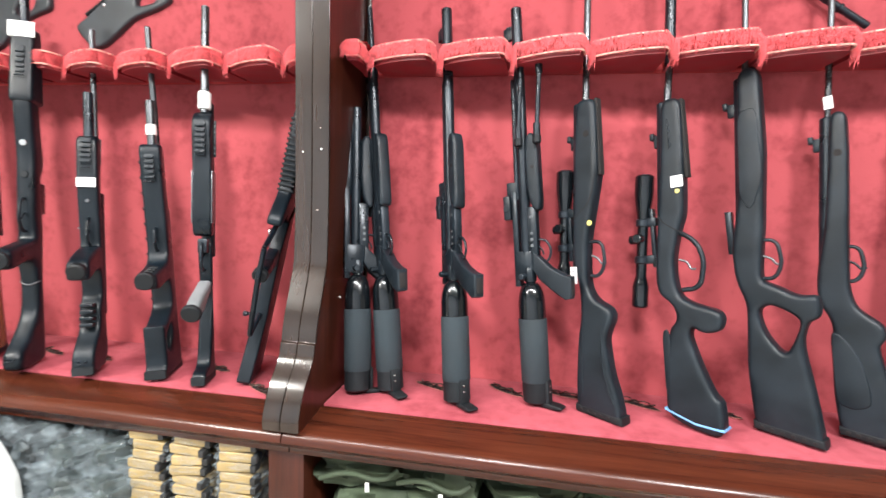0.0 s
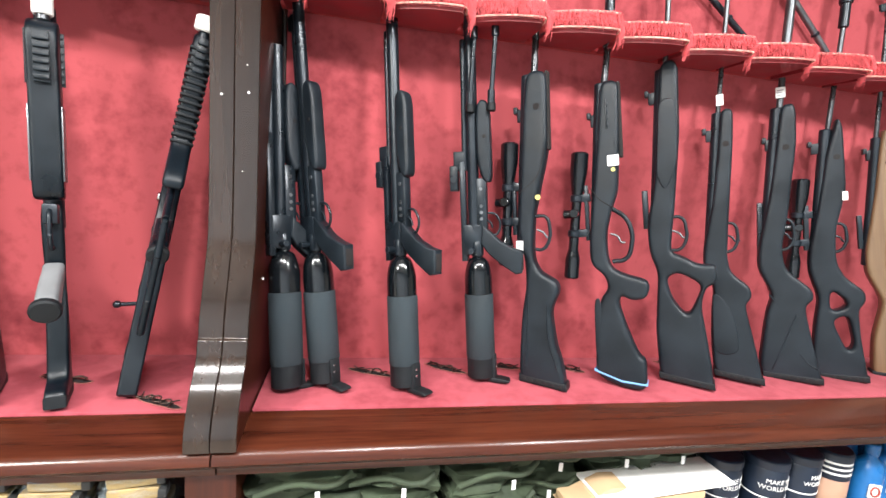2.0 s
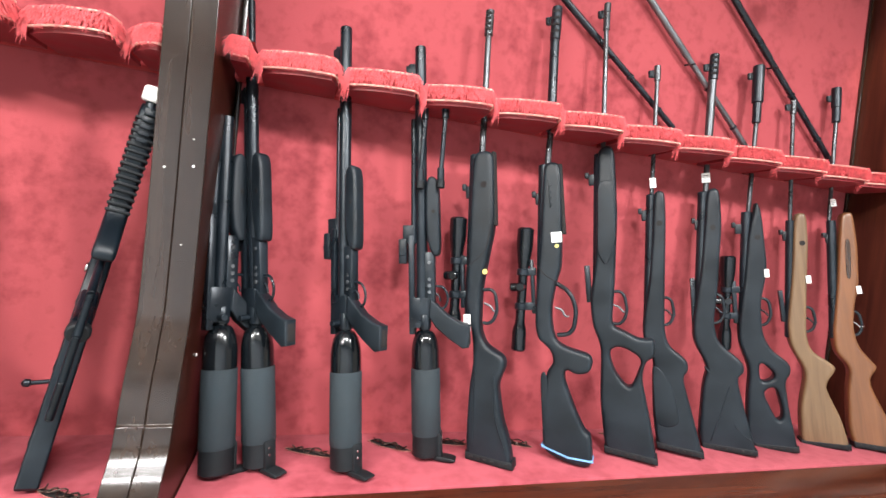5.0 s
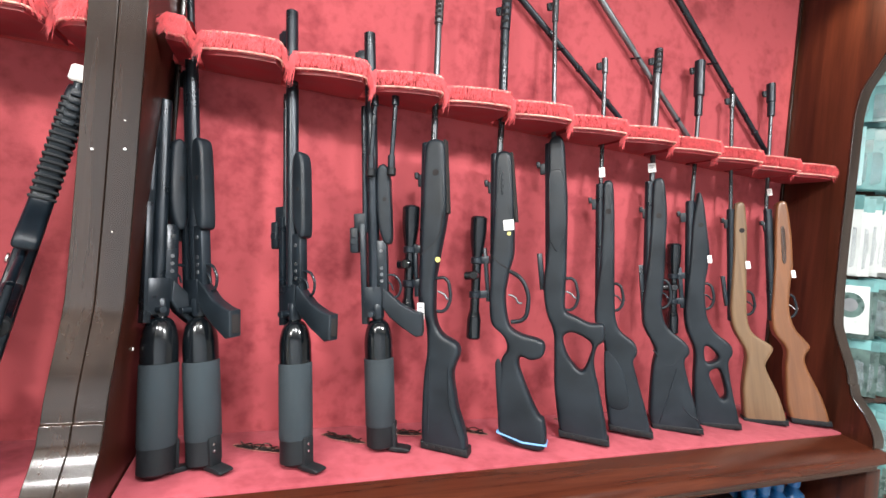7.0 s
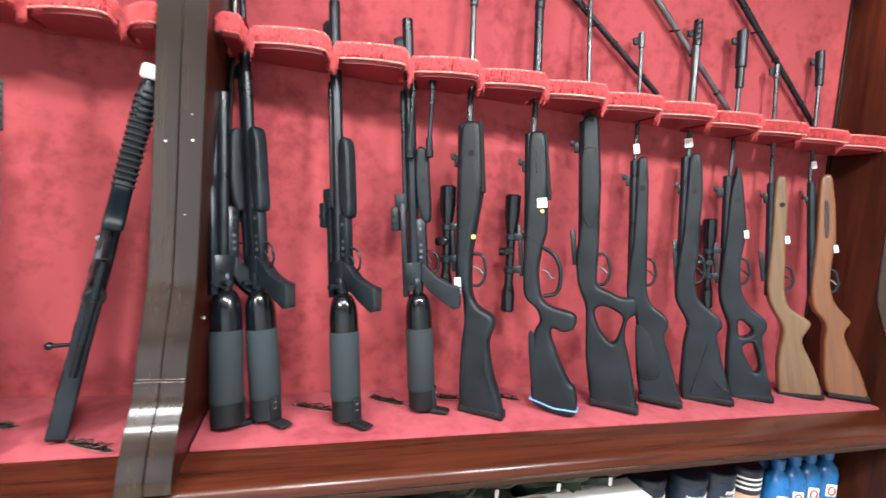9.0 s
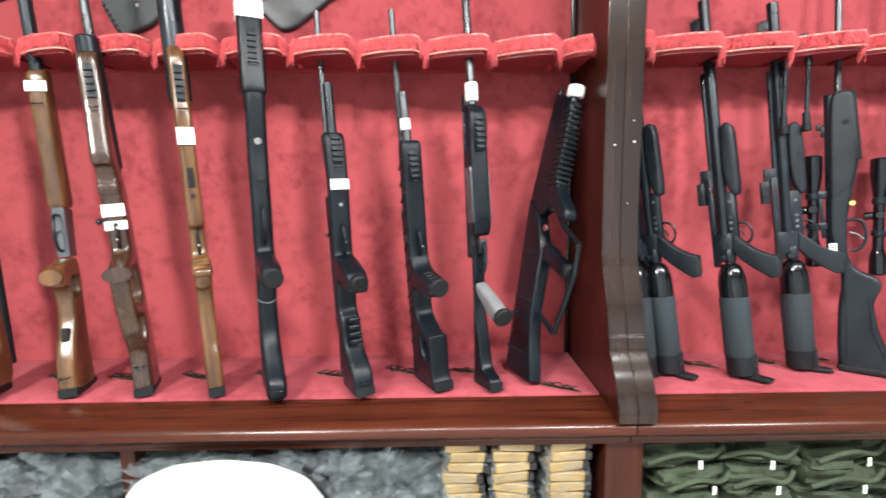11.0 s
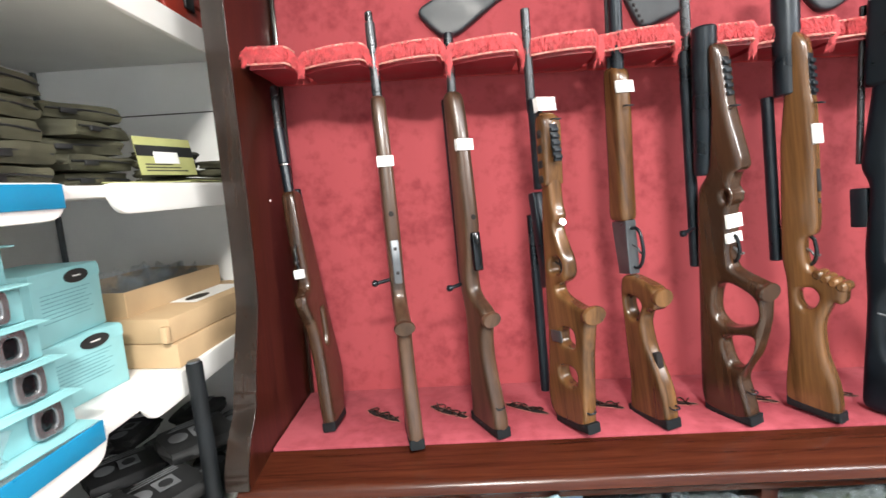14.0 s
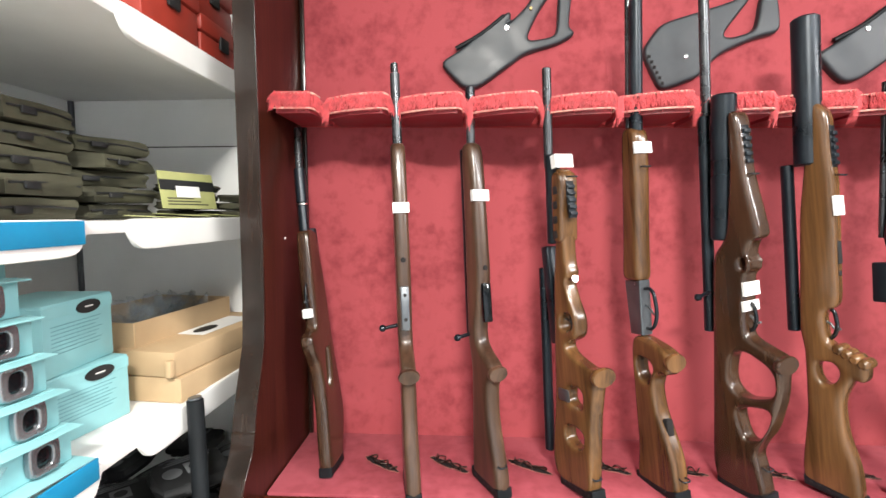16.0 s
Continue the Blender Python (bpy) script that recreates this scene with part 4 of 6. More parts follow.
            part("leg_collar", tube((xb + 0.001, -0.024, 0.675), (xb, -0.024, 0.645), 0.0085), STEEL, bp)
            part("rubber_foot", tube((xb, -0.024, 0.646), (xb - 0.001, -0.024, 0.628), 0.0105), RUBBER, bp)
        part("paint_mark", tube((0.036, -0.031, 0.858), (0.036, -0.029, 0.858), 0.007), PAPER, bp)
    return g


bottle_gun((-0.321, 1.040, 1.01), (-0.112, 0.106, 0.988), 48, 0.852, 0.0125, "black bottle-fed air rifle with thin barrel", inner=1.0)
bottle_gun((-0.145, 1.012, 1.01), (-0.081, 0.137, 0.987), 48, 0.990, 0.0135, "black bottle-fed air rifle with thick shroud")
bottle_gun((0.047, 1.059, 1.01), (-0.097, 0.082, 0.992), 25, 0.975, 0.0135, "black bottle-fed air rifle with folded bipod", bipod=True)
g1 = bottle_gun((-0.400, 1.013, 1.01), (-0.072, 0.150, 0.985), -35, 0.735, 0.0125, "short bottle-fed air rifle leaning at the divider")


# -- west bay
def stock_gun(label, base, up, az, outline, holes, tubes, material, half, bevel=0.013, pad=None, rounds=9):
    g = rifle("rifle", label, base, up, az, WEST)
    soften(part("stock", slab(outline, holes, half, bevel), material, g), rounds=rounds)
    barrels(g, tubes)
    if pad:
        butt_pad(g, pad[0], pad[1], half * 0.95, 0.022)
    return g


def sling_stud(gun, x, z):
    part("sling_stud", wire([(x, -0.008, z), (x + 0.012, -0.009, z - 0.002), (x + 0.014, 0, z - 0.003), (x + 0.012, 0.009, z - 0.002), (x, 0.008, z)], 0.0018), STEEL, gun)


def grip_disc(gun, x, z, material, ry=0.018, rz=0.026, drop=-0.35):
    """The flat oval end of a wooden pistol grip."""
    way = Vector((1, 0, drop)).to_track_quat("Z", "Y").to_matrix().to_4x4()
    profile = [(0.55, -0.012), (0.90, -0.010), (1.0, -0.004), (1.0, 0.001), (0.93, 0.004)]
    m = Matrix.Translation((x, 0, z)) @ way @ Matrix.Diagonal((rz, ry, 1, 1))
    part("grip_end", put_lathe(bmesh.new(), profile, m, 20), material, gun)


def bolt_handle(gun, x, z):
    bm = put_tube(bmesh.new(), (x, -0.010, z), (x + 0.006, -0.050, z - 0.006), 0.0045)
    put_lathe(bm, [(0.003, -0.008), (0.008, -0.004), (0.008, 0.004), (0.003, 0.008)], Matrix.Translation((x + 0.006, -0.052, z - 0.006)) @ pose(0, 0, 0, 90), 12)
    part("bolt_handle", bm, STEEL, gun)


SPORTER = [(-0.024, 0.795), (0.000, 0.802), (0.026, 0.790), (0.032, 0.700), (0.032, 0.490), (0.022, 0.420), (0.002, 0.360), (0.006, 0.320), (0.058, 0.285), (0.066, 0.262), (0.040, 0.235), (0.034, 0.160), (0.060, 0.030), (0.058, -0.008), (0.000, -0.004), (-0.062, 0.004), (-0.056, 0.070), (-0.042, 0.200), (-0.034, 0.270), (-0.046, 0.330), (-0.040, 0.450), (-0.030, 0.620)]

g = stock_gun("brown walnut stocked rifle with white tag", (-2.302, 1.030, 1.01), (-0.062, 0.070, 0.995), 62, SPORTER, (), [(0.012, 0.931, 0.010, 0.889, 0.012), (0.009, 0.891, -0.004, 0.774, 0.0105)], WALNUT, 0.019, 0.013, ((0.058, -0.010), (-0.062, 0.002)))
part("receiver", tube((-0.046, 0, 0.34), (-0.026, 0, 0.79), 0.016), STEEL, g)
part("magazine_plate", box(0.020, 0.036, -0.011, 0.011, 0.375, 0.465, 0.004), GLOSS, g)
bolt_handle(g, -0.035, 0.345)
band_tag(g, 0.0325, 0.668, 0.026, 0.0195, 0.012)
part("stock_screw", tube((0.031, 0, 0.500), (0.034, 0, 0.500), 0.006), DARK, g)
sling_stud(g, 0.046, 0.06)
grip_disc(g, 0.060, 0.262, WALNUT, 0.019, 0.024)

g = stock_gun("brown wooden rifle with round knob grip", (-2.483, 1.000, 1.01), (-0.054, 0.085, 0.994), 78, SPORTER, (), [(0.020, 0.985, 0.018, 0.960, 0.008), (0.017, 0.962, 0.002, 0.780, 0.0115)], WALNUT, 0.017, 0.012, ((0.058, -0.010), (-0.062, 0.002)))
part("receiver", tube((-0.046, 0, 0.34), (-0.026, 0, 0.79), 0.015), STEEL, g)
part("magazine_plate", box(0.020, 0.036, -0.010, 0.010, 0.360, 0.460, 0.004), GREYST, g)
for zz in (0.385, 0.44):
    part("plate_screw", tube((0.035, 0, zz), (0.038, 0, zz), 0.004), DARK, g)
bolt_handle(g, -0.020, 0.370)
band_tag(g, 0.0325, 0.640, 0.024, 0.0175, 0.016)
part("stock_screw", tube((0.031, 0, 0.520), (0.034, 0, 0.520), 0.006), DARK, g)
sight(g, 0.010, 0.975, 0.010)
grip_disc(g, 0.060, 0.262, WALNUT, 0.018, 0.024)

T_OUT = [(0.033, 0.588), (0.005, 0.596), (-0.023, 0.59), (-0.046, 0.46), (-0.061, 0.321), (-0.076, 0.23), (-0.09, 0.157), (-0.091, 0.107), (-0.057, 0.009), (0.021, -0.004), (0.022, 0.052), (0.015, 0.152), (0.024, 0.249), (0.062, 0.312), (0.059, 0.334), (0.026, 0.347), (0.028, 0.39), (0.034, 0.484)]
g = stock_gun("dark walnut thumb rifle leaning against the end panel", (-2.694, 1.058, 1.01), (-0.119, 0.096, 0.988), 96, T_OUT, ([(-0.030, 0.300), (-0.012, 0.290), (-0.008, 0.215), (-0.020, 0.195), (-0.032, 0.230)],), [(0.000, 0.858, 0.011, 0.748, 0.009), (0.011, 0.750, 0.012, 0.660, 0.0135), (0.012, 0.662, 0.013, 0.585, 0.012)], DARKWAL, 0.017, 0.010, ((0.021, -0.006), (-0.057, 0.007)))
trigger_set(g, 0.016, 0.425, 0.036, GLOSS)
part("trigger_tag", box(0.018, 0.040, -0.012, 0.010, 0.375, 0.397, 0.002), PAPER, g, "small white and pink tag on the trigger")
part("barrel_ring", tube((0.0115, 0, 0.655), (0.0115, 0, 0.660), 0.0142), CHROME, g)
part("receiver", tube((-0.052, 0, 0.30), (-0.024, 0, 0.60), 0.013), STEEL, g)

Q_OUT = [(0.043, 0.731), (0.016, 0.573), (-0.011, 0.462), (-0.034, 0.323), (-0.052, 0.203), (-0.090, 0.063), (-0.082, 0.018), (-0.010, -0.005), (0.039, 0.004), (0.052, 0.073), (0.074, 0.183), (0.097, 0.257), (0.109, 0.293), (0.082, 0.286), (0.015, 0.314), (0.006, 0.336), (0.054, 0.350), (0.060, 0.392), (0.042, 0.436), (0.033, 0.477), (0.050, 0.487), (0.044, 0.518), (0.052, 0.613), (0.072, 0.697), (0.065, 0.719)]
Q_HOLES = ([(0.006, 0.404), (0.040, 0.402), (0.043, 0.372), (0.016, 0.360), (-0.006, 0.370)], [(0.000, 0.242), (0.052, 0.240), (0.046, 0.190), (-0.010, 0.198)], [(-0.024, 0.152), (0.040, 0.148), (0.034, 0.110), (0.005, 0.098), (-0.030, 0.114)])
g = stock_gun("honey wooden bullpup rifle with slotted fore-end", (-2.095, 1.006, 1.01), (-0.1, 0.089, 0.991), 65, Q_OUT, Q_HOLES, [(0.033, 0.967, -0.001, 0.741, 0.0105), (0.018, 0.767, -0.010, 0.563, 0.017), (-0.066, 0.510, -0.125, 0.060, 0.012)], HONEY, 0.018, 0.007, ((0.050, 0.002), (-0.066, 0.000)), rounds=4)
part("forend", slab([(0.036, 0.722), (0.064, 0.716), (0.071, 0.695), (0.060, 0.640), (0.051, 0.585), (0.046, 0.560), (0.016, 0.565), (0.024, 0.640)], (), 0.024, 0.007), HONEY, g, "honey wooden fore-end with dark slots")
for k in range(4):
    # Proud dark box that paints the shade inside a fore-end slot.
    part("vent_slot", box(0.037 - 0.0055 * k, 0.056 - 0.0055 * k, -0.0252, 0.0252, 0.668 - 0.0325 * k, 0.688 - 0.0325 * k, 0.004), DARK, g)
rail_strip(g, 0.070, 0.612, 0.694, 0.015, 0.008, 0.010)
sling_stud(g, 0.074, 0.702)
band_tag(g, 0.058, 0.742, 0.030, 0.022, 0.016)
grip_disc(g, 0.108, 0.272, HONEY, 0.021, 0.030, -0.2)
trigger_set(g, 0.010, 0.382, 0.022, GLOSS)
part("stud_disc", tube((0.040, 0, 0.478), (0.0515, 0, 0.4795), 0.009), CHROME, g)
part("butt_hardware", box(-0.030, 0.010, -0.0225, -0.018, 0.205, 0.232, 0.003), GREYST, g)
sling_stud(g, 0.040, 0.05)
part("receiver", box(-0.050, -0.024, -0.014, 0.014, 0.330, 0.560, 0.004), STEEL, g)

O_OUT = [(-0.056, 0.345), (-0.025, 0.347), (0.055, 0.320), (0.057, 0.295), (0.047, 0.265), (0.019, 0.273), (-0.005, 0.249), (-0.000, 0.183), (0.040, 0.084), (0.040, -0.003), (-0.012, -0.006), (-0.091, -0.002), (-0.072, 0.088), (-0.069, 0.211), (-0.066, 0.308)]
g = stock_gun("honey wooden lever style rifle with silver receiver", (-1.901, 1.026, 1.01), (-0.087, 0.062, 0.994), 71, O_OUT, ([(-0.050, 0.300), (-0.006, 0.292), (0.004, 0.272), (-0.010, 0.242), (-0.032, 0.236), (-0.052, 0.258)],), [(0.046, 1.108, 0.005, 0.818, 0.0145), (0.021, 1.125, -0.021, 0.827, 0.007)], HONEY, 0.021, 0.010, ((0.040, -0.006), (-0.088, -0.006)))
soften(part("forend", slab([(-0.026, 0.834), (0.004, 0.832), (0.026, 0.814), (0.014, 0.700), (-0.002, 0.580), (-0.012, 0.475), (-0.032, 0.472), (-0.076, 0.478), (-0.062, 0.560), (-0.044, 0.700)], (), 0.022, 0.014), HONEY, g, "honey wooden fore-end"))
part("receiver", slab([(-0.070, 0.476), (-0.016, 0.476), (-0.024, 0.348), (-0.066, 0.348)], (), 0.015, 0.004, False), GREYST, g, "silver grey steel receiver")
trigger_set(g, -0.014, 0.410, 0.046, STEEL)
band_tag(g, 0.0225, 0.778, 0.026, 0.0215, 0.004)
sling_stud(g, 0.018, 0.735)
sling_stud(g, 0.041, 0.045)
grip_disc(g, 0.056, 0.296, HONEY, 0.021, 0.026, -0.15)
part("stock_slot", box(0.006, 0.022, -0.009, 0.009, 0.125, 0.165, 0.004), DARK, g)

P_OUT = [(0.045, 0.846), (0.069, 0.836), (0.070, 0.709), (0.091, 0.571), (0.064, 0.564), (0.051, 0.502), (0.033, 0.375), (0.039, 0.354), (0.092, 0.329), (0.105, 0.324), (0.103, 0.295), (0.094, 0.233), (0.068, 0.166), (0.026, 0.102), (0.033, 0.072), (0.043, 0.000), (-0.002, -0.006), (-0.073, 0.000), (-0.081, 0.045), (-0.051, 0.303), (-0.024, 0.536), (0.013, 0.576), (0.037, 0.715)]
P_HOLES = ([(-0.005, 0.318), (0.031, 0.326), (0.088, 0.292), (0.085, 0.236), (0.009, 0.216), (-0.021, 0.249)], [(-0.009, 0.196), (0.076, 0.210), (0.062, 0.161), (0.029, 0.123), (0.003, 0.128)], [(0.040, 0.530), (0.063, 0.528), (0.058, 0.499), (0.038, 0.504)])
g = stock_gun("dark walnut thumbhole rifle with fat black cylinder", (-1.718, 1.032, 1.01), (-0.109, 0.020, 0.994), 66, P_OUT, P_HOLES, [(0.030, 0.886, -0.008, 0.570, 0.025), (0.008, 1.127, -0.018, 0.852, 0.011), (-0.024, 0.855, -0.066, 0.356, 0.013)], DARKWAL, 0.022, 0.009, ((0.043, -0.006), (-0.072, -0.006)))
rail_strip(g, 0.070, 0.722, 0.808, 0.016, 0.008, 0.010)
sling_stud(g, 0.070, 0.705)
band_tag(g, 0.046, 0.462, 0.030, 0.0222, 0.004)
band_tag(g, 0.041, 0.425, 0.022, 0.0222, 0.004)
trigger_set(g, 0.032, 0.400, 0.03, GLOSS)
bolt_handle(g, -0.050, 0.450)
grip_disc(g, 0.104, 0.306, DARKWAL, 0.020, 0.032, -0.1)
sling_stud(g, 0.033, 0.07)

N_OUT = [(0.011, 0.877), (0.041, 0.844), (0.038, 0.751), (0.042, 0.696), (0.028, 0.422), (-0.001, 0.412), (0.002, 0.346), (0.026, 0.335), (0.072, 0.311), (0.069, 0.274), (0.058, 0.263), (0.046, 0.272), (0.019, 0.217), (0.022, 0.141), (0.039, 0.081), (0.042, 0.001), (0.003, -0.002), (-0.067, 0.016), (-0.066, 0.063), (-0.047, 0.183), (-0.042, 0.322), (-0.049, 0.368), (-0.029, 0.630), (-0.012, 0.738)]
g = stock_gun("honey wooden thumbhole rifle with finger grooves", (-1.534, 1.024, 1.01), (-0.084, 0.032, 0.996), 60, N_OUT, ([(-0.020, 0.298), (0.010, 0.302), (0.022, 0.281), (0.012, 0.256), (-0.008, 0.248), (-0.020, 0.266)],), [(0.009, 1.058, -0.009, 0.735, 0.027), (-0.052, 0.744, -0.066, 0.361, 0.013)], HONEY, 0.019, 0.010, ((0.042, -0.006), (-0.064, 0.010)))
for k in range(4):
    part("finger_groove", put_lathe(bmesh.new(), [(0.006, -0.022), (0.012, -0.016), (0.013, 0.0), (0.012, 0.016), (0.006, 0.022)], Matrix.Translation((0.022 + 0.014 * k, 0, 0.330 - 0.008 * k)) @ pose(0, 0, 0, 90), 12), HONEY, g)
rail_strip(g, 0.041, 0.722, 0.812, 0.016, 0.008, 0.010)
sling_stud(g, 0.042, 0.705)
band_tag(g, 0.0405, 0.640, 0.042, 0.0175, 0.003)
part("magazine_slot", box(0.028, 0.0365, -0.008, 0.008, 0.515, 0.565, 0.003), DARK, g)
part("stock_screw", tube((0.030, 0, 0.495), (0.0335, 0, 0.495), 0.006), DARK, g)
trigger_set(g, -0.002, 0.384, 0.034, GLOSS)

I_OUT = [(-0.026, 0.956), (0.011, 0.932), (0.010, 0.884), (0.022, 0.749), (0.016, 0.695), (0.001, 0.597), (0.001, 0.516), (0.000, 0.435), (-0.009, 0.355), (0.020, 0.349), (0.096, 0.332), (0.116, 0.322), (0.112, 0.279), (0.091, 0.272), (-0.002, 0.302), (-0.023, 0.224), (-0.020, 0.140), (0.025, 0.077), (0.067, 0.041), (0.064, -0.006), (0.004, -0.006), (-0.069, 0.001), (-0.067, 0.051), (-0.053, 0.256), (-0.055, 0.379), (-0.040, 0.526), (-0.059, 0.565), (-0.028, 0.763)]
g = stock_gun("black polymer rifle with round grip end and thick fore-end", (-1.374, 1.002, 1.01), (-0.037, 0.027, 0.999), 63, I_OUT, (), [(0.004, 1.082, -0.006, 0.925, 0.012), (-0.048, 0.922, -0.064, 0.575, 0.007)], POLYDIM, 0.024, 0.015)
part("grip_cap", tube((0.106, 0, 0.303), (0.122, 0, 0.298), 0.024), RUBBER, g, "round black rubber grip cap")
soften(part("forend", slab([(-0.030, 0.957), (0.012, 0.940), (0.018, 0.880), (0.025, 0.750), (0.020, 0.738), (-0.044, 0.738), (-0.044, 0.752)], (), 0.029, 0.010), POLYDIM, g, "thick black fore-end"), rounds=4)
rail_strip(g, 0.020, 0.815, 0.895, 0.014, 0.008, 0.010)
sling_stud(g, 0.018, 0.812)
band_tag(g, 0.014, 0.942, 0.042, 0.0295, 0.04)
part("medallion", tube((0.004, 0, 0.628), (0.0085, 0, 0.628), 0.009), CHROME, g, "silver disc")
part("medallion", tube((0.000, 0, 0.540), (0.004, 0, 0.540), 0.010), RUBBER, g)
trigger_set(g, 0.000, 0.425, 0.045, POLYDIM, STEEL)
part("receiver", box(-0.080, -0.046, -0.014, 0.014, 0.43, 0.52, 0.004), STEEL, g)
part("stock_joint", wire([(-0.030, -0.0235, 0.236), (-0.020, -0.014, 0.230), (-0.018, 0, 0.226), (-0.020, 0.014, 0.230), (-0.030, 0.0235, 0.236)], 0.002), GREYST, g)
sling_stud(g, 0.064, 0.03)

J_OUT = [(0.013, 0.660), (0.051, 0.650), (0.045, 0.525), (0.026, 0.414), (0.012, 0.341), (0.030, 0.340), (0.098, 0.300), (0.105, 0.282), (0.100, 0.246), (0.083, 0.247), (0.017, 0.288), (-0.005, 0.207), (0.015, 0.178), (0.011, 0.115), (0.063, 0.052), (0.062, -0.004), (0.005, -0.004), (-0.056, 0.034), (-0.026, 0.182), (-0.014, 0.278), (0.012, 0.491)]
g = stock_gun("black tactical rifle with ribbed magazine and tag", (-1.17, 1.021, 1.01), (-0.103, 0.093, 0.99), 60, J_OUT, (), [(0.014, 0.975, -0.036, 0.509, 0.0075), (0.037, 0.778, 0.028, 0.640, 0.0125), (-0.010, 0.50, -0.040, 0.150, 0.024)], POLYDIM, 0.026, 0.008, ((0.062, -0.006), (-0.030, 0.012)))
rail_strip(g, 0.052, 0.570, 0.645, 0.014, 0.009, 0.013)
rail_strip(g, 0.022, 0.575, 0.650, 0.014, 0.006, 0.027)
sling_stud(g, 0.050, 0.562)
band_tag(g, 0.0465, 0.520, 0.026, 0.021, 0.035)
trigger_set(g, 0.018, 0.385, 0.036, POLYDIM, STEEL)
part("grip_cap", tube((0.094, 0, 0.276), (0.112, 0, 0.266), 0.023), RUBBER, g, "round black grip cap")
for k in range(4):
    part("magazine_rib", box(0.000, 0.042, -0.016, 0.016, 0.120 + 0.018 * k, 0.131 + 0.018 * k, 0.003), POLYDIM, g)
part("bolt_pin", tube((-0.010, -0.018, 0.400), (-0.008, -0.036, 0.398), 0.004), CHROME, g)
part("stock_screw", tube((0.034, 0, 0.470), (0.0385, 0, 0.470), 0.005), GREYST, g)
sling_stud(g, 0.062, 0.03)

K_OUT = [(0.000, 0.635), (0.037, 0.630), (0.030, 0.566), (0.001, 0.331), (0.017, 0.300), (0.087, 0.277), (0.107, 0.271), (0.103, 0.243), (0.083, 0.231), (0.020, 0.251), (-0.002, 0.257), (-0.017, 0.182), (0.051, 0.126), (0.067, 0.142), (0.053, 0.034), (0.068, 0.000), (0.014, -0.006), (-0.081, 0.004), (-0.055, 0.178), (-0.024, 0.444)]
g = stock_gun("black bullpup rifle with slanted grooves and open butt", (-0.975, 1.063, 1.01), (-0.098, 0.03, 0.995), 65, K_OUT, ([(-0.002, 0.143), (0.036, 0.114), (0.046, 0.106), (0.040, 0.060), (0.010, 0.068), (-0.004, 0.095)],), [(-0.003, 0.969, -0.060, 0.404, 0.008), (0.007, 0.758, 0.006, 0.626, 0.0115), (-0.034, 0.46, -0.066, 0.10, 0.023)], POLYDIM, 0.027, 0.007, ((0.068, -0.006), (-0.079, -0.004)))
for k in range(12):
    z = 0.10 + 0.042 * k
    x = -0.052 + 0.115 * (z - 0.18)
    part("side_groove", wire([(x, -0.0262, z), (x + 0.034, -0.0266, z + 0.022)], 0.0034), RUBBER, g)
rail_strip(g, 0.034, 0.530, 0.610, 0.014, 0.009, 0.012)
sling_stud(g, 0.034, 0.528)
part("price_tag", tube((0.005, 0, 0.660), (0.006, 0, 0.690), 0.0135), PAPER, g, "white paper band round the barrel")
trigger_set(g, 0.004, 0.370, 0.03, POLYDIM, STEEL)
for k in range(4):
    part("grip_ring", tube((0.036 + 0.016 * k, 0, 0.277 - 0.005 * k), (0.043 + 0.016 * k, 0, 0.274 - 0.005 * k), 0.0215), RUBBER, g)
part("grip_cap", tube((0.098, 0, 0.260), (0.112, 0, 0.256), 0.024), RUBBER, g)
part("bolt_pin", tube((-0.025, -0.018, 0.385), (-0.023, -0.034, 0.383), 0.003), CHROME, g)

L_OUT = [(-0.021, 0.221), (-0.008, 0.149), (0.005, 0.039), (0.048, 0.025), (0.052, -0.005), (-0.004, -0.001), (-0.049, -0.004), (-0.027, 0.182), (-0.015, 0.358), (0.003, 0.380), (-0.001, 0.312)]
g = stock_gun("black rifle with pale grey pistol grip", (-0.834, 1.045, 1.01), (-0.051, 0.051, 0.997), 68, L_OUT, (), [(0.008, 1.010, 0.010, 0.718, 0.0105), (-0.012, 0.752, -0.036, 0.330, 0.017)], POLYDIM, 0.018, 0.006, ((0.052, -0.006), (-0.046, -0.006)))
soften(part("forend", slab([(0.003, 0.723), (0.029, 0.712), (0.045, 0.691), (0.037, 0.588), (0.031, 0.390), (-0.001, 0.381), (-0.002, 0.536), (-0.004, 0.600)], (), 0.024, 0.006), POLYDIM, g), rounds=4)
for ys in (-1, 1):
    part("side_plate", box(-0.004, 0.030, ys * 0.0245 - 0.0015, ys * 0.0245 + 0.0015, 0.420, 0.560, 0.001), GREYST, g, "worn grey side plate")
rail_strip(g, 0.046, 0.598, 0.690, 0.014, 0.008, 0.012)
rail_strip(g, 0.010, 0.600, 0.700, 0.014, 0.004, 0.030)
part("price_tag", tube((0.010, 0, 0.728), (0.010, 0, 0.775), 0.0165), PAPER, g, "white paper band round the barrel")
part("grip", slab([(-0.004, 0.268), (0.012, 0.258), (0.061, 0.234), (0.104, 0.208), (0.102, 0.172), (0.063, 0.180), (0.020, 0.217), (-0.006, 0.238)], (), 0.017, 0.009), GREYPL, g, "pale grey pistol grip")
part("grip_cap", tube((0.098, 0, 0.192), (0.112, 0, 0.185), 0.024), RUBBER, g)
trigger_set(g, 0.012, 0.330, 0.036, STEEL, STEEL)
part("latch", box(-0.004, 0.024, -0.012, 0.012, 0.340, 0.378, 0.003), STEEL, g)

g = rifle("rifle", "black leaning rifle with ribbed fore-end and wire butt", (-0.728, 1.081, 1.01), (0.170, 0.051, 0.985), 70, WEST)
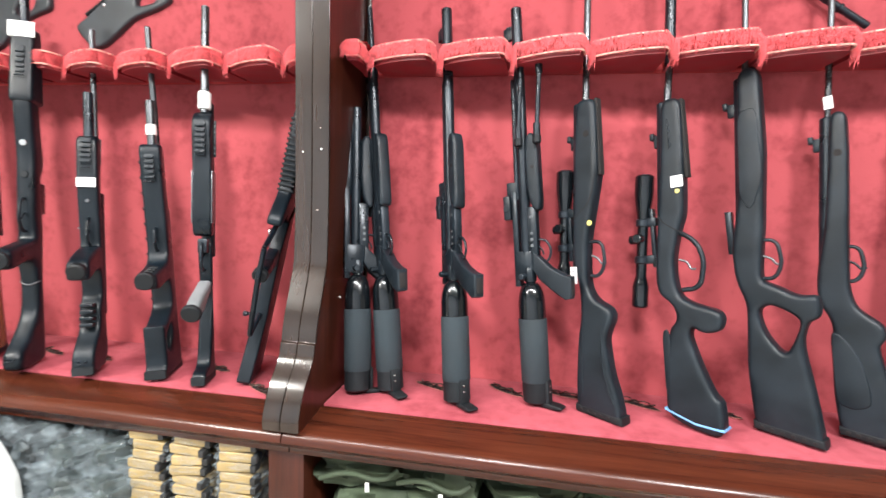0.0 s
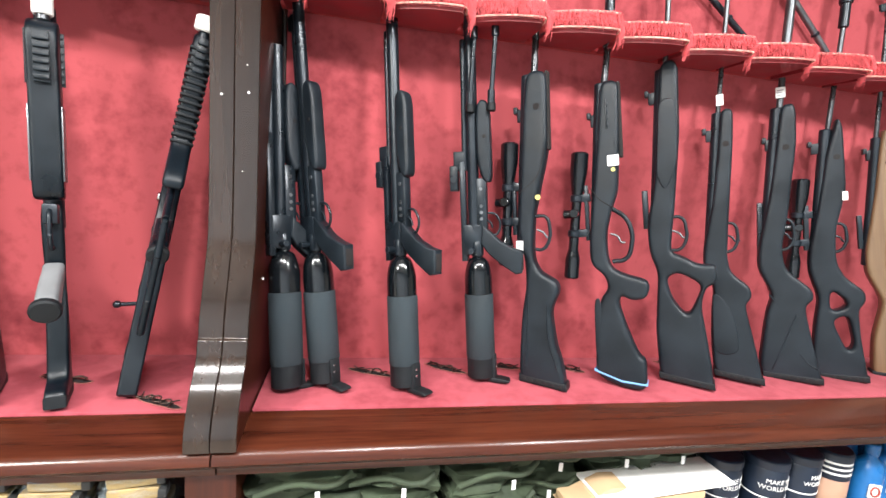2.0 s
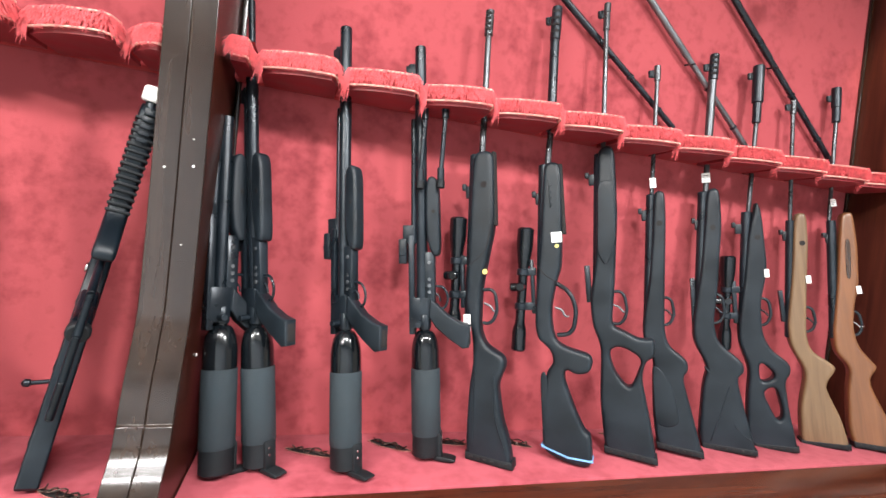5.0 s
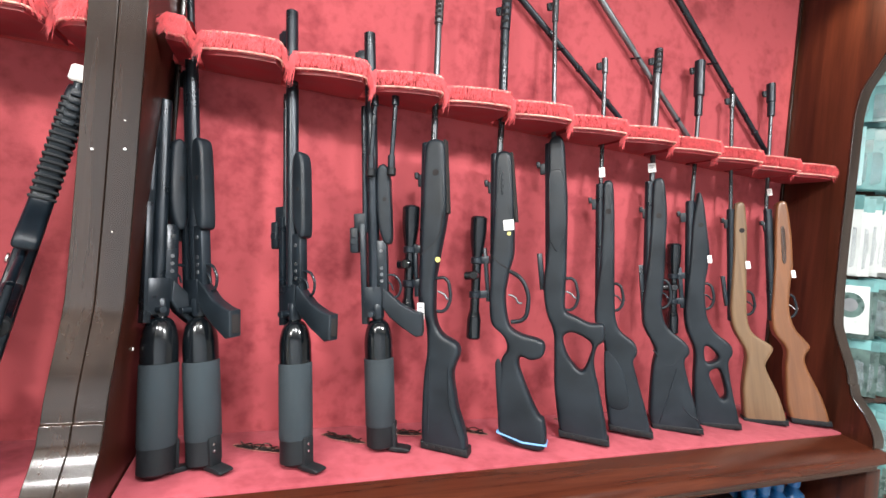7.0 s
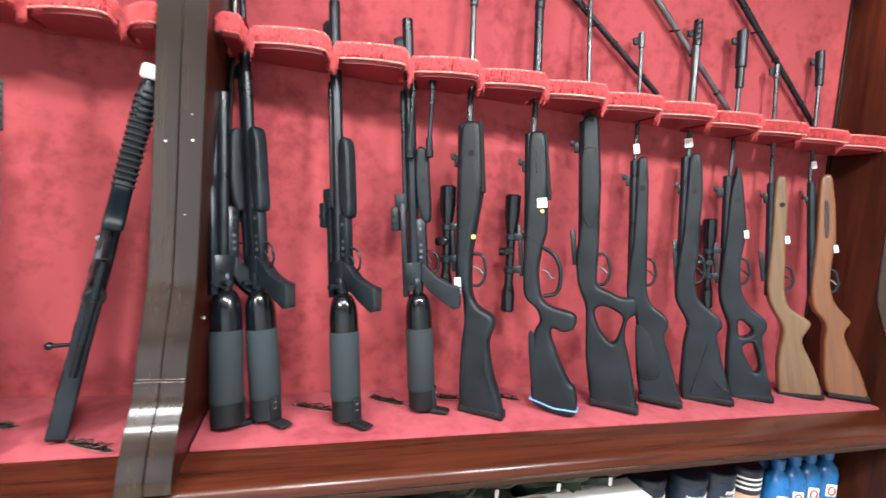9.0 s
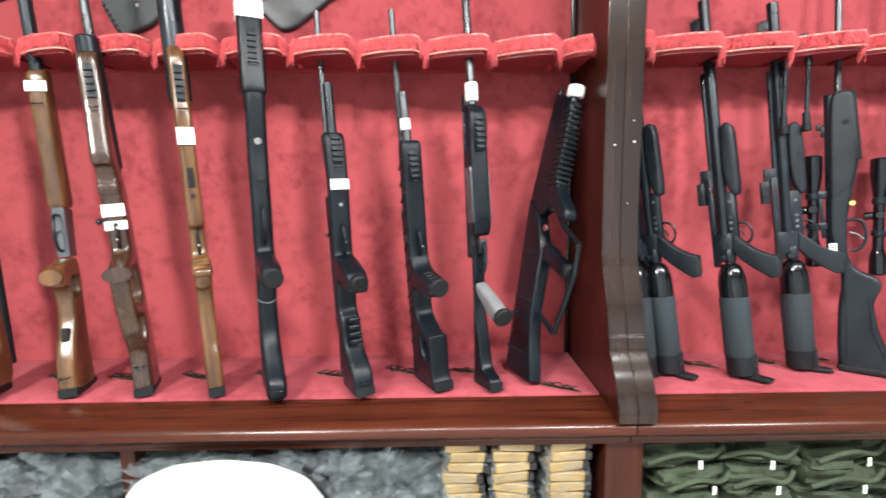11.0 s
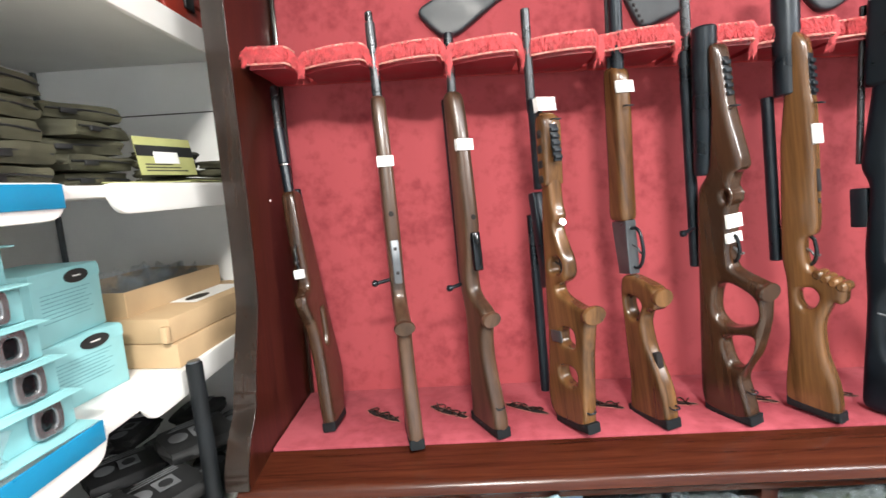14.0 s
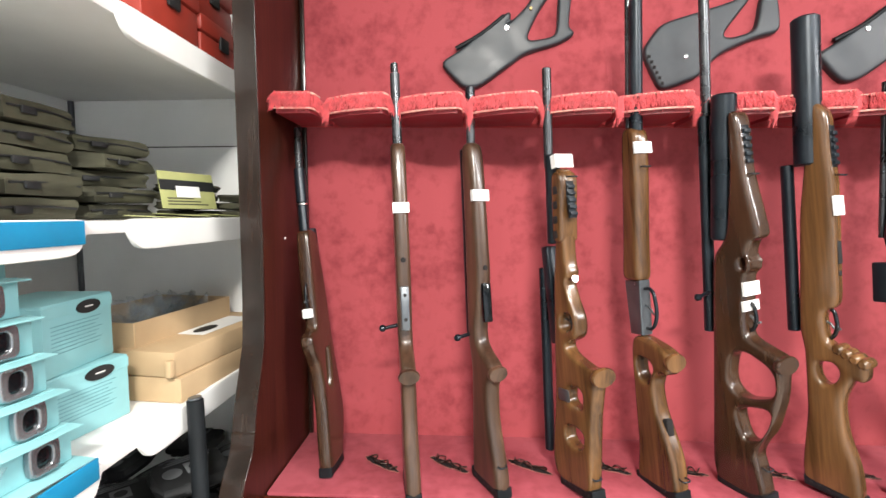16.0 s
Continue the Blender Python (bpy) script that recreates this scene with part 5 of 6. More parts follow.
part("stock", slab([(-0.104, 0.484), (-0.044, 0.437), (0.002, 0.341), (0.000, 0.180), (0.015, 0.108), (0.048, 0.006), (0.044, 0.000), (-0.005, -0.003), (-0.079, -0.001), (-0.088, 0.010), (-0.097, 0.276)], (), 0.018, 0.005, False), POLYDIM, g)
part("receiver", slab([(-0.062, 0.775), (-0.004, 0.757), (0.004, 0.470), (-0.040, 0.436), (-0.102, 0.470), (-0.104, 0.500), (-0.085, 0.640)], (), 0.013, 0.004, False), POLYDIM, g)
for gz in (0.06, 0.20, 0.33):
    part("stock_rib", box(-0.092, -0.010, -0.0195, -0.0175, gz, gz + 0.008, 0.001), RUBBER, g)
soften(part("forend", slab([(-0.015, 0.757), (0.031, 0.737), (0.028, 0.651), (0.017, 0.520), (0.086, 0.450), (0.082, 0.421), (0.003, 0.459), (-0.008, 0.514)], (), 0.019, 0.008), POLYDIM, g, "ribbed black fore-end"), rounds=4)
for k in range(15):
    z = 0.520 + 0.0135 * k
    x = 0.004 + 0.04 * (z - 0.5)
    part("forend_rib", box(x - 0.020, x + 0.021, -0.0215, 0.0215, z, z + 0.006, 0.002), RUBBER, g)
part("grip", slab([(0.000, 0.365), (0.022, 0.360), (0.058, 0.339), (0.109, 0.321), (0.116, 0.292), (0.105, 0.283), (0.030, 0.313), (0.000, 0.318)], (), 0.015, 0.006), POLYDIM, g)
part("grip_cap", tube((0.106, 0, 0.306), (0.122, 0, 0.299), 0.019), RUBBER, g)
LOOP = [(0.030, 0.440), (0.064, 0.410), (0.132, 0.372), (0.134, 0.299), (0.112, 0.215), (0.090, 0.143), (0.008, 0.180)]
for (xa, za), (xb, zb) in zip(LOOP, LOOP[1:]):
    part("wire_butt", tube((xa, 0, za), (xb, 0, zb), 0.0066, seg=10), POLYDIM, g, "bent black wire shoulder frame")
part("barrel", tube((-0.072, 0, 0.450), (-0.057, 0, 0.791), 0.0065), STEEL, g)
part("barrel_section", tube((0.004, 0, 0.45), (0.012, 0, 0.775), 0.012), STEEL, g)
part("price_tag", tube((0.013, 0, 0.752), (0.016, 0, 0.782), 0.0225), PAPER, g, "crumpled white paper tag")
part("medallion", tube((0.006, -0.017, 0.405), (0.006, -0.0215, 0.405), 0.010), CHROME, g, "silver disc")
bolt_handle(g, -0.068, 0.165)
rail_strip(g, 0.033, 0.660, 0.735, 0.014, 0.008, 0.010)

# -- rifles hung on the upper wall
HUNG = [((0.741, 1.925), (0.27, 2.258), 0.008, STEEL), ((1.027, 1.909), (0.53, 2.345), 0.008, GREYST), ((1.396, 1.916), (0.80, 2.445), 0.0085, STEEL)]
for (xa, za), (xb, zb), r, mtl in HUNG:
    w = Vector((xb - xa, 0, zb - za)).normalized()
    ob = group_of("hung_rifle", "long dark rifle barrel hung slanting on the velvet", "rifle", Matrix.Translation((xa, 1.176, za)), "rifles hung on the wall")
    ln = Vector((xb - xa, 0, zb - za)).length
    part("barrel", tube((0, 0, 0), w * (ln * 0.55), r), mtl, ob)
    part("barrel_section", tube(w * (ln * 0.53), w * (ln + 0.1), r * 1.15), mtl, ob)
    for t in (0.12, 0.35):
        part("barrel_ring", tube(w * (ln * t), w * (ln * t + 0.008), r * 1.3), STEEL, ob)
    part("wall_hook", tube(w * (ln * 0.5) + Vector((0, 0.024, 0)), w * (ln * 0.5) + Vector((0, -0.016, -0.010)), 0.003), STEEL, ob)


def hung_stock(x, z, out, disc, label, drilled=False):
    """A gun hung slanting, butt down: only its stock comes into view."""
    ob = group_of("hung_rifle", label, "rifle", pose(x, 1.236, z), "rifles hung on the wall")
    soften(part("stock", slab(out, (), 0.020, 0.008), POLYLIT, ob), rounds=4)
    part("barrel", tube((0.28, 0, 0.17), (0.62, 0, 0.48), 0.014), STEEL, ob)
    part("stud_disc", tube((disc[0], -0.0185, disc[1]), (disc[0], -0.022, disc[1]), 0.006), CHROME, ob)
    part("wall_hook", tube((0.24, 0.026, 0.14), (0.24, -0.028, 0.13), 0.004), BRASS, ob)
    if drilled:
        for k in range(6):
            t = 0.1 + 0.16 * k
            part("pad_hole", box(-0.012 + 0.045 * t, -0.004 + 0.045 * t, -0.0215, -0.018, -0.044 - 0.085 * t, -0.036 - 0.085 * t, 0.001), DARK, ob)
    else:
        part("cheek_bar", wire([(0.045, -0.012, 0.036), (0.11, -0.016, 0.070), (0.172, -0.016, 0.116)], 0.006), RUBBER, ob)
    return ob


PLACE[0] = west(-1.9, 1.236, 2.08)
STOCK_1 = [(0.0, 0.0), (0.052, 0.029), (0.183, 0.131), (0.193, 0.118), (0.176, 0.092), (0.223, 0.132), (0.254, 0.178), (0.297, 0.177), (0.260, 0.124), (0.226, 0.050), (0.298, 0.060), (0.310, 0.076), (0.312, 0.176), (0.349, 0.175), (0.339, 0.085), (0.358, 0.072), (0.347, 0.058), (0.313, 0.041), (0.224, 0.017), (0.186, -0.012), (0.111, -0.066), (0.068, -0.072), (0.035, -0.041)]
STOCK_2 = [(0.0, 0.0), (0.028, 0.037), (0.204, 0.088), (0.235, 0.108), (0.259, 0.108), (0.180, 0.002), (0.206, -0.004), (0.266, 0.014), (0.275, 0.107), (0.315, 0.106), (0.329, 0.008), (0.261, -0.007), (0.174, -0.045), (0.128, -0.102), (0.031, -0.137), (0.006, -0.091), (-0.020, -0.036)]
hung_stock(-2.437, 2.047, STOCK_1, (0.178, 0.084), "black skeleton stocked rifle hung slanting on the velvet")
hung_stock(-1.887, 2.099, STOCK_2, (0.09, -0.05), "black rifle with drilled butt pad hung slanting", True)
hung_stock(-1.471, 2.049, STOCK_1, (0.120, 0.060), "black skeleton stocked rifle hung slanting on the velvet")

PLACE[0] = HOME

# flat dark discs painted as shaded slots, with little chains, behind the butts
for k, (sx, sy) in enumerate([(-2.56, 1.115), (-2.39, 1.12), (-2.19, 1.12), (-2.0, 1.125), (-1.82, 1.12), (-1.62, 1.12), (-1.42, 1.125), (-1.24, 1.12), (-1.05, 1.14), (-0.86, 1.13), (-0.64, 1.02), (-0.22, 1.10), (-0.03, 1.12), (0.12, 1.13), (0.29, 1.12), (0.47, 1.12), (0.64, 1.13)]):
    ob = group_of("security_chain", "thin dull chain lying beside a frayed slot", "chain", pose(sx * 0.972 - 0.015 if sx < -0.6 else sx, sy - 0.055 if sx < -0.6 else sy, ZL + 0.001, 0, 0, random.uniform(-38, -14)), "security chains on the ledge")
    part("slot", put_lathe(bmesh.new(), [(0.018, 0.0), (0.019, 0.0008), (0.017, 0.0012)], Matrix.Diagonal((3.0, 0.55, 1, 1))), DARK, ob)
    part("frayed_edge", wire([(0.058 * math.cos(a * 0.524) + random.uniform(-0.002, 0.002), 0.0115 * math.sin(a * 0.524) + random.uniform(-0.003, 0.003), 0.0012) for a in range(12)], 0.0010, True), FRAY, ob, "pale frayed backing round the slot")
    pts = [(-0.045 + 0.011 * j + random.uniform(-0.003, 0.003), 0.012 * math.sin(j * 1.7 + k) + random.uniform(-0.004, 0.004), 0.004 + random.uniform(0, 0.004)) for j in range(9)]
    part("chain", wire(pts, 0.0017), CHAIN, ob)
    part("chain", wire([(x, -y, z + 0.002) for x, y, z in pts[::2]], 0.0014), CHAIN, ob)


# ---- white shelving beside the rack ----
PLACE[0] = west(-3.0, 0.85, 1.45)
SX, SB, SE = -2.95, -3.55, 1.33
structure("shelf_back", box(SB - 0.02, SB, -0.6, SE, 0.0, 2.6), WHITE, "white laminate back of the shelving", "shelf back")
structure("shelf_end", box(SB, -2.868, SE, SE + 0.02, 0.0, 2.6), WHITE, "white laminate end panel of the shelving", "shelf end")
structure("panel_seam", box(SB, -2.89, SE - 0.0015, SE - 0.0003, 1.826, 1.829), DARK, "thin dark seam across the white panel", "seam")
structure("panel_seam", box(SB + 0.001, SB + 0.012, SE - 0.012, SE - 0.001, 0.0, 2.59), GREYST, "dim grey corner profile", "seam")


def shelf_board(z, strip, lift=0.0):
    ob = group_of("shelf", "white metal shelf with rounded front lips", "shelf", pose(0, 0, z), "white shelves")
    part("board", box(SB + 0.001, SX - 0.004, -0.6, SE - 0.001, -0.02, 0.0, 0.001), WHITE, ob)
    for y0, y1 in ((-0.6, 0.660), (0.745, SE - 0.002)):
        lip = slab([(y0, 0.004), (y1, 0.004), (y1, -0.012), (y1 - 0.02 if y1 < 1 else y1, -0.052), (y0 + (0.025 if y0 > 0 else 0), -0.052), (y0, -0.015)], (), 0.006, 0.002)
        lip.transform(pose(SX, 0, 0, 0, 0, 90))
        part("lip", lip, WHITE, ob, "white rounded shelf lip")
    if strip:
        part("price_strip", box(SX + 0.0065, SX + 0.010, -0.55, 0.648, -0.034 + lift, 0.002 + lift, 0.001), BLUE, ob, "blue plastic price strip")
    return ob


shelf_board(1.225, True, 0.016)
shelf_board(1.615, True)
shelf_board(1.985, False)
shelf_board(0.840, False)


def lumpy(sx, sy, sz, seed, rough=0.25, scale=3.0, cuts=3):
    """A soft, slightly crumpled block standing on z = 0."""
    bm = bmesh.new()
    bmesh.ops.create_cube(bm, size=1.0)
    bmesh.ops.subdivide_edges(bm, edges=bm.edges[:], cuts=cuts, use_grid_fill=True)
    for v in bm.verts:
        p = v.co * 2
        r = max(abs(p.x), abs(p.y), abs(p.z))
        q = p.normalized() * r
        p = p.lerp(q, 0.35)
        d = noise.noise(Vector((p.x * scale + seed * 7.3, p.y * scale, p.z * scale + seed))) * rough
        v.co = Vector((p.x * sx / 2, p.y * sy / 2, p.z * sz / 2 + sz / 2)) * 1.0 + Vector((p.x * d * sx * 0.3, p.y * d * sy * 0.3, d * sz * (0.4 if p.z > -0.5 else 0)))
    return bm


def pouch(x, y, z, turn, seed, w=0.17, d=0.13, h=0.040):
    ob = group_of("pouch", "olive canvas pouch with dark zip, lying in a stack", "pouch", pose(x, y, z, 0, 0, turn), "olive pouches on the shelf")
    part("body", lumpy(d, w, h, seed, 0.3, 1.2, 5), OLIVE, ob)
    part("zip", wire([(d * 0.46, -w * 0.42, h * 0.55), (d * 0.50, 0, h * 0.60), (d * 0.46, w * 0.42, h * 0.52)], 0.0022), BLACKC, ob, "black zip")
    part("pull_tab", box(d * 0.49, d * 0.53, -w * 0.30, -w * 0.12, h * 0.30, h * 0.62, 0.002), BLACKC, ob)


for k in range(5):
    pouch(-3.13 - 0.008 * k + random.uniform(-0.015, 0.015), 0.735 + random.uniform(-0.015, 0.015), 1.616 + 0.041 * k, random.uniform(-12, 12), k, 0.155)
for k in range(5):
    pouch(-3.15 + random.uniform(-0.02, 0.02), 0.930 + random.uniform(-0.015, 0.015), 1.616 + 0.034 * k, random.uniform(-24, 14), k + 9, 0.175, 0.14, 0.034)
for k in range(4):
    pouch(-3.36, 0.86 + random.uniform(-0.02, 0.02), 1.616 + 0.041 * k, random.uniform(-10, 10), k + 15)
for k in range(4):
    pouch(-3.33, 1.08, 1.616 + 0.041 * k, random.uniform(-10, 10), k + 21)
for k in range(4):
    pouch(-3.08, 1.14, 1.616 + 0.022 * k, random.uniform(-8, 8), k + 30, 0.12, 0.12, 0.021)
for k in range(3):
    pouch(-3.00, 1.26, 1.616 + 0.022 * k, random.uniform(-8, 8), k + 36, 0.10, 0.10, 0.021)
card = group_of("header_card", "lime green header card with a white sticker", "card", pose(-3.005, 1.03, 1.640, -10, 0, 74), "")
part("card", box(-0.075, 0.075, -0.001, 0.001, 0.0, 0.085), LIME, card)
part("dark_band", box(-0.075, 0.075, -0.0018, -0.0012, 0.042, 0.066), BLACKC, card)
part("sticker", box(-0.035, 0.030, -0.0026, -0.0020, 0.026, 0.052), PAPER, card, "white sticker")
for k in range(3):
    part("print_bar", box(-0.06, 0.05 - 0.02 * k, -0.0018, -0.0012, 0.008 + 0.007 * k, 0.011 + 0.007 * k), OLIVE, card)
for k, (cx, cy, tz) in enumerate([(-3.02, 0.93, 40), (-2.99, 1.13, 70), (-3.03, 1.05, 15)]):
    thing("loose_card", box(-0.06, 0.06, -0.04, 0.04, 0, 0.0015), LIME, "loose lime green card lying on the shelf", "card", "loose cards", pose(cx, cy, 1.621 + 0.002 * k, 0, 3, tz))


def gift_box(x, y, z, turn, w, d, h, label):
    ob = group_of("teal_box", label, "box", pose(x, y, z, 0, 0, turn), "teal boxes")
    part("carton", box(-d / 2, d / 2, -w / 2, w / 2, 0, h, 0.002), TEAL, ob)
    part("lid_edge", box(-d / 2 - 0.0008, d / 2 + 0.0008, -w / 2 - 0.0008, w / 2 + 0.0008, h * 0.80, h * 0.96), TEAL, ob)
    for face in (0, 1):
        m = pose(d / 2 + 0.0012, 0.02 * (1 - face), h * 0.86, 0, 90, 0) if face == 0 else pose(0, -w / 2 - 0.0012, h * 0.80, 90, 0, 0)
        bm = put_lathe(bmesh.new(), [(0.001, -0.0002), (min(0.030, h * 0.34), 0.0), (min(0.030, h * 0.34), 0.0012), (0.001, 0.0014)], m @ Matrix.Diagonal((0.42, 1, 1, 1) if face == 0 else (1, 0.42, 1, 1)))
        part("oval_mark", bm, BLACKC, ob, "black oval mark")
    part("mark_bar", box(d / 2 + 0.0026, d / 2 + 0.0030, 0.010, 0.030, h * 0.852, h * 0.872), PAPER, ob)
    for k in range(8):
        part("print_line", box(d / 2 + 0.0002, d / 2 + 0.0006, -w * 0.40, w * (0.32 - 0.05 * (k % 3)), h * (0.68 - 0.055 * k), h * (0.688 - 0.055 * k)), TEALINK, ob)


for k in range(3):
    gift_box(-3.035, 0.480 - 0.003 * k, 1.6165 + 0.0515 * k, 2 - 2 * k, 0.15, 0.11, 0.050, "flat teal carton stacked beside olive pouches")
gift_box(-3.115, 0.775, 1.226, -8, 0.165, 0.13, 0.122, "closed teal carton with a dark oval mark")
gift_box(-3.135, 0.765, 1.349, 4, 0.165, 0.14, 0.125, "teal carton stacked on another carton")
tray = group_of("open_carton", "open brown cardboard carton with plastic bags inside", "carton", pose(-3.17, 1.10, 1.226, 0, 0, -6))
for nm, dims in (("carton_wall", (-0.11, 0.11, -0.17, -0.166, 0, 0.165)), ("carton_wall", (-0.11, 0.11, 0.166, 0.17, 0, 0.165)), ("carton_wall", (-0.11, -0.106, -0.165, 0.165, 0, 0.165)), ("carton_wall", (0.106, 0.11, -0.165, 0.165, 0, 0.165)), ("carton_base", (-0.105, 0.105, -0.165, 0.165, 0, 0.004))):
    part(nm, box(*dims), CARDB, tray)
for k in range(3):
    thing("plastic_bag", lumpy(0.10, 0.11, 0.16, 40 + k, 0.9, 2.2, 7), FILM, "crumpled clear plastic bag in the open carton", "bag", "bags in the carton", pose(-3.18 + 0.02 * k, 1.02 + 0.09 * k, 1.234, 0, 0, 30 * k))
for k in range(2):
    ob = group_of("flat_carton", "long flat brown cardboard carton with white label", "carton", pose(-3.02, 1.10, 1.226 + 0.056 * k, 0, 0, -4 - 3 * k), "flat cartons")
    part("carton", box(-0.072, 0.072, -0.20, 0.20, 0, 0.054, 0.002), CARDB, ob)
    if k:
        part("label_sheet", box(-0.035, 0.035, -0.06, 0.14, 0.0545, 0.0552), PAPER, ob, "white label with a dark oval mark")
        part("oval_mark", put_lathe(bmesh.new(), [(0.001, 0.0), (0.04, 0.0), (0.04, 0.0006), (0.001, 0.0008)], pose(0, -0.005, 0.0554) @ Matrix.Diagonal((0.45, 1, 1, 1))), BLACKC, ob)
        part("flap", box(0.060, 0.0755, -0.215, -0.20, 0.004, 0.040, 0.003), CARDB, ob)


def buckle_card(y, z, x, turn):
    ob = group_of("buckle_card", "teal display card with a silver watch case", "display card", pose(x, y, z, 0, 0, turn), "teal display cards")
    part("card", box(-0.003, 0.0, -0.13, 0.075, 0.0, 0.058, 0.001), TEAL, ob)
    part("flange", box(-0.055, 0.032, -0.13, 0.085, -0.0035, -0.001, 0.001), TEAL, ob)
    me = slab([(-0.020, 0.004), (0.020, 0.004), (0.023, 0.018), (0.023, 0.040), (0.020, 0.054), (-0.020, 0.054), (-0.023, 0.040), (-0.023, 0.018)], ([(-0.011, 0.014), (0.011, 0.014), (0.011, 0.044), (-0.011, 0.044)],), 0.006, 0.003)
    me.transform(pose(0.006, 0.026, 0, 0, 0, 90))
    part("case", me, CASE, ob, "polished silver case")
    part("dial", box(0.002, 0.008, 0.014, 0.038, 0.016, 0.042, 0.002), GLOSS, ob)
    for zz in (0.008, 0.050):
        part("lug", box(0.004, 0.013, 0.010, 0.042, zz - 0.003, zz + 0.003, 0.002), CASE, ob)


for k in range(6):
    buckle_card(0.525 + 0.007 * k, 1.535 - 0.0575 * k, -3.030 + 0.010 * k, -6)
thing("clear_bag", lumpy(0.05, 0.10, 0.07, 77, 0.9, 2.0, 6), FILM, "crumpled clear bag in front of the display cards", "bag", "", pose(-2.985, 0.47, 1.232))


def black_pack(x, y, z, turn, tilt, label):
    ob = group_of("black_pack", label, "packet", pose(x, y, z, tilt, 0, turn), "black packets under the shelf")
    part("packet", lumpy(0.16, 0.13, 0.035, x * 31, 0.25, 1.5, 5), BLACKC, ob)
    part("round_label", put_lathe(bmesh.new(), [(0.001, 0.0), (0.020, 0.0), (0.020, 0.001), (0.001, 0.0012)], pose(-0.04, -0.01, 0.0385)), GREYPL, ob, "pale round label")
    part("picture", box(-0.012, 0.030, -0.028, 0.016, 0.0380, 0.0390), GREYPL, ob)
    part("picture_core", put_lathe(bmesh.new(), [(0.001, 0.0), (0.014, 0.0), (0.014, 0.001), (0.001, 0.0012)], pose(0.009, -0.006, 0.0391), 12), BLACKC, ob)
    for k in range(3):
        part("print_bar", box(-0.05 + 0.01 * k, 0.05, 0.026 + 0.008 * k, 0.029 + 0.008 * k, 0.0380, 0.0388), GREYPL, ob)


rp = random.Random(5)
for k in range(22):
    col, row = k % 6, k // 6
    black_pack(-3.02 - 0.15 * (row % 3) + rp.uniform(-0.02, 0.02), 0.52 + 0.155 * col + rp.uniform(-0.02, 0.02), 0.845 + 0.038 * (row + 1 if col % 2 else row) + 0.012 * rp.random(), 70 + rp.uniform(-25, 25), rp.uniform(-6, 6), "black fabric packet with pale round label")
thing("white_slip", box(-0.03, 0.03, -0.02, 0.02, 0, 0.002), PAPER, "white paper slip lying on black packets", "paper", "", pose(-2.985, 0.98, 1.005, 10, 5, 30))
pole = group_of("black_pole", "matt black pole leaning before the white shelf", "pole", pose(-2.868, 0.80, 0.0))
part("shaft", tube((0.03, -0.02, 0.0), (-0.052, 0.075, 1.245), 0.0165), RUBBER, pole)
part("pole_end", tube((-0.052, 0.075, 1.2445), (-0.0525, 0.0752, 1.250), 0.013), GREYST, pole)
for k, (cx, cy, h) in enumerate([(-3.12, 1.15, 0.11), (-3.12, 0.95, 0.16), (-3.14, 1.15, 0.11)]):
    ob = group_of("red_case", "red plastic case stacked on the top shelf", "case", pose(cx, cy, 1.987 + (0.112 if k == 2 else 0)), "red cases")
    part("case_body", box(-0.14, 0.14, -0.095, 0.095, 0, h * 0.62, 0.006), REDBOX, ob)
    part("case_lid", box(-0.145, 0.145, -0.10, 0.10, h * 0.63, h, 0.008), REDBOX, ob)
    part("latch", box(0.141, 0.148, -0.02, 0.02, h * 0.45, h * 0.75, 0.002), BLACKC, ob)

# ---- goods in the lower cabinet ----
PLACE[0] = west(-1.6, 0.95, 0.80)
rg = random.Random(11)


def clear_bag(x, y, z, s, seed):
    ob = group_of("goods_bag", "clear plastic bag with dark goods inside", "bag", pose(x, y, z, 0, rg.uniform(-20, 20), rg.uniform(0, 180)), "bags in the lower cabinet")
    part("film", lumpy(s * 1.15, s, s * 0.62, seed, 1.1, 2.6, 9), FILM, ob, "crumpled clear film")
    part("goods", lumpy(s * 0.8, s * 0.72, s * 0.42, seed + 3, 0.7, 2.0, 5), rg.choice((BLACKC, GREENC, GOODS, GOODS)), ob)


seed = 100
for bx in [-2.06 + 0.115 * k for k in range(10)]:
    if abs(bx + 1.707) < 0.05:
        continue
    for by, bz in ((0.955, 0.625), (0.950, 0.705), (0.960, 0.785), (1.09, 0.77)):
        seed += 1
        clear_bag(bx + rg.uniform(-0.02, 0.02), by + rg.uniform(-0.01, 0.02), bz + rg.uniform(-0.01, 0.015), rg.uniform(0.13, 0.16), seed)
for k, (bx, mtl, lab) in enumerate([(-2.74, LIME, "lime green folded bag in the lower cabinet"), (-2.60, SKYB, "pale blue plastic bag with printed mark"), (-2.42, PACKW, "white and blue plastic bag in the lower cabinet"), (-2.24, SKYB, "pale blue plastic bag in the lower cabinet")]):
    thing("shopping_bag", lumpy(0.20, 0.16, 0.27, 60 + k, 0.8, 2.2, 14), PALEBAG if mtl == SKYB else LIMEBAG if mtl == LIME else mtl, lab, "bag", "shopping bags", pose(bx, 0.965, 0.626, 0, rg.uniform(-6, 6), rg.uniform(-20, 20)))


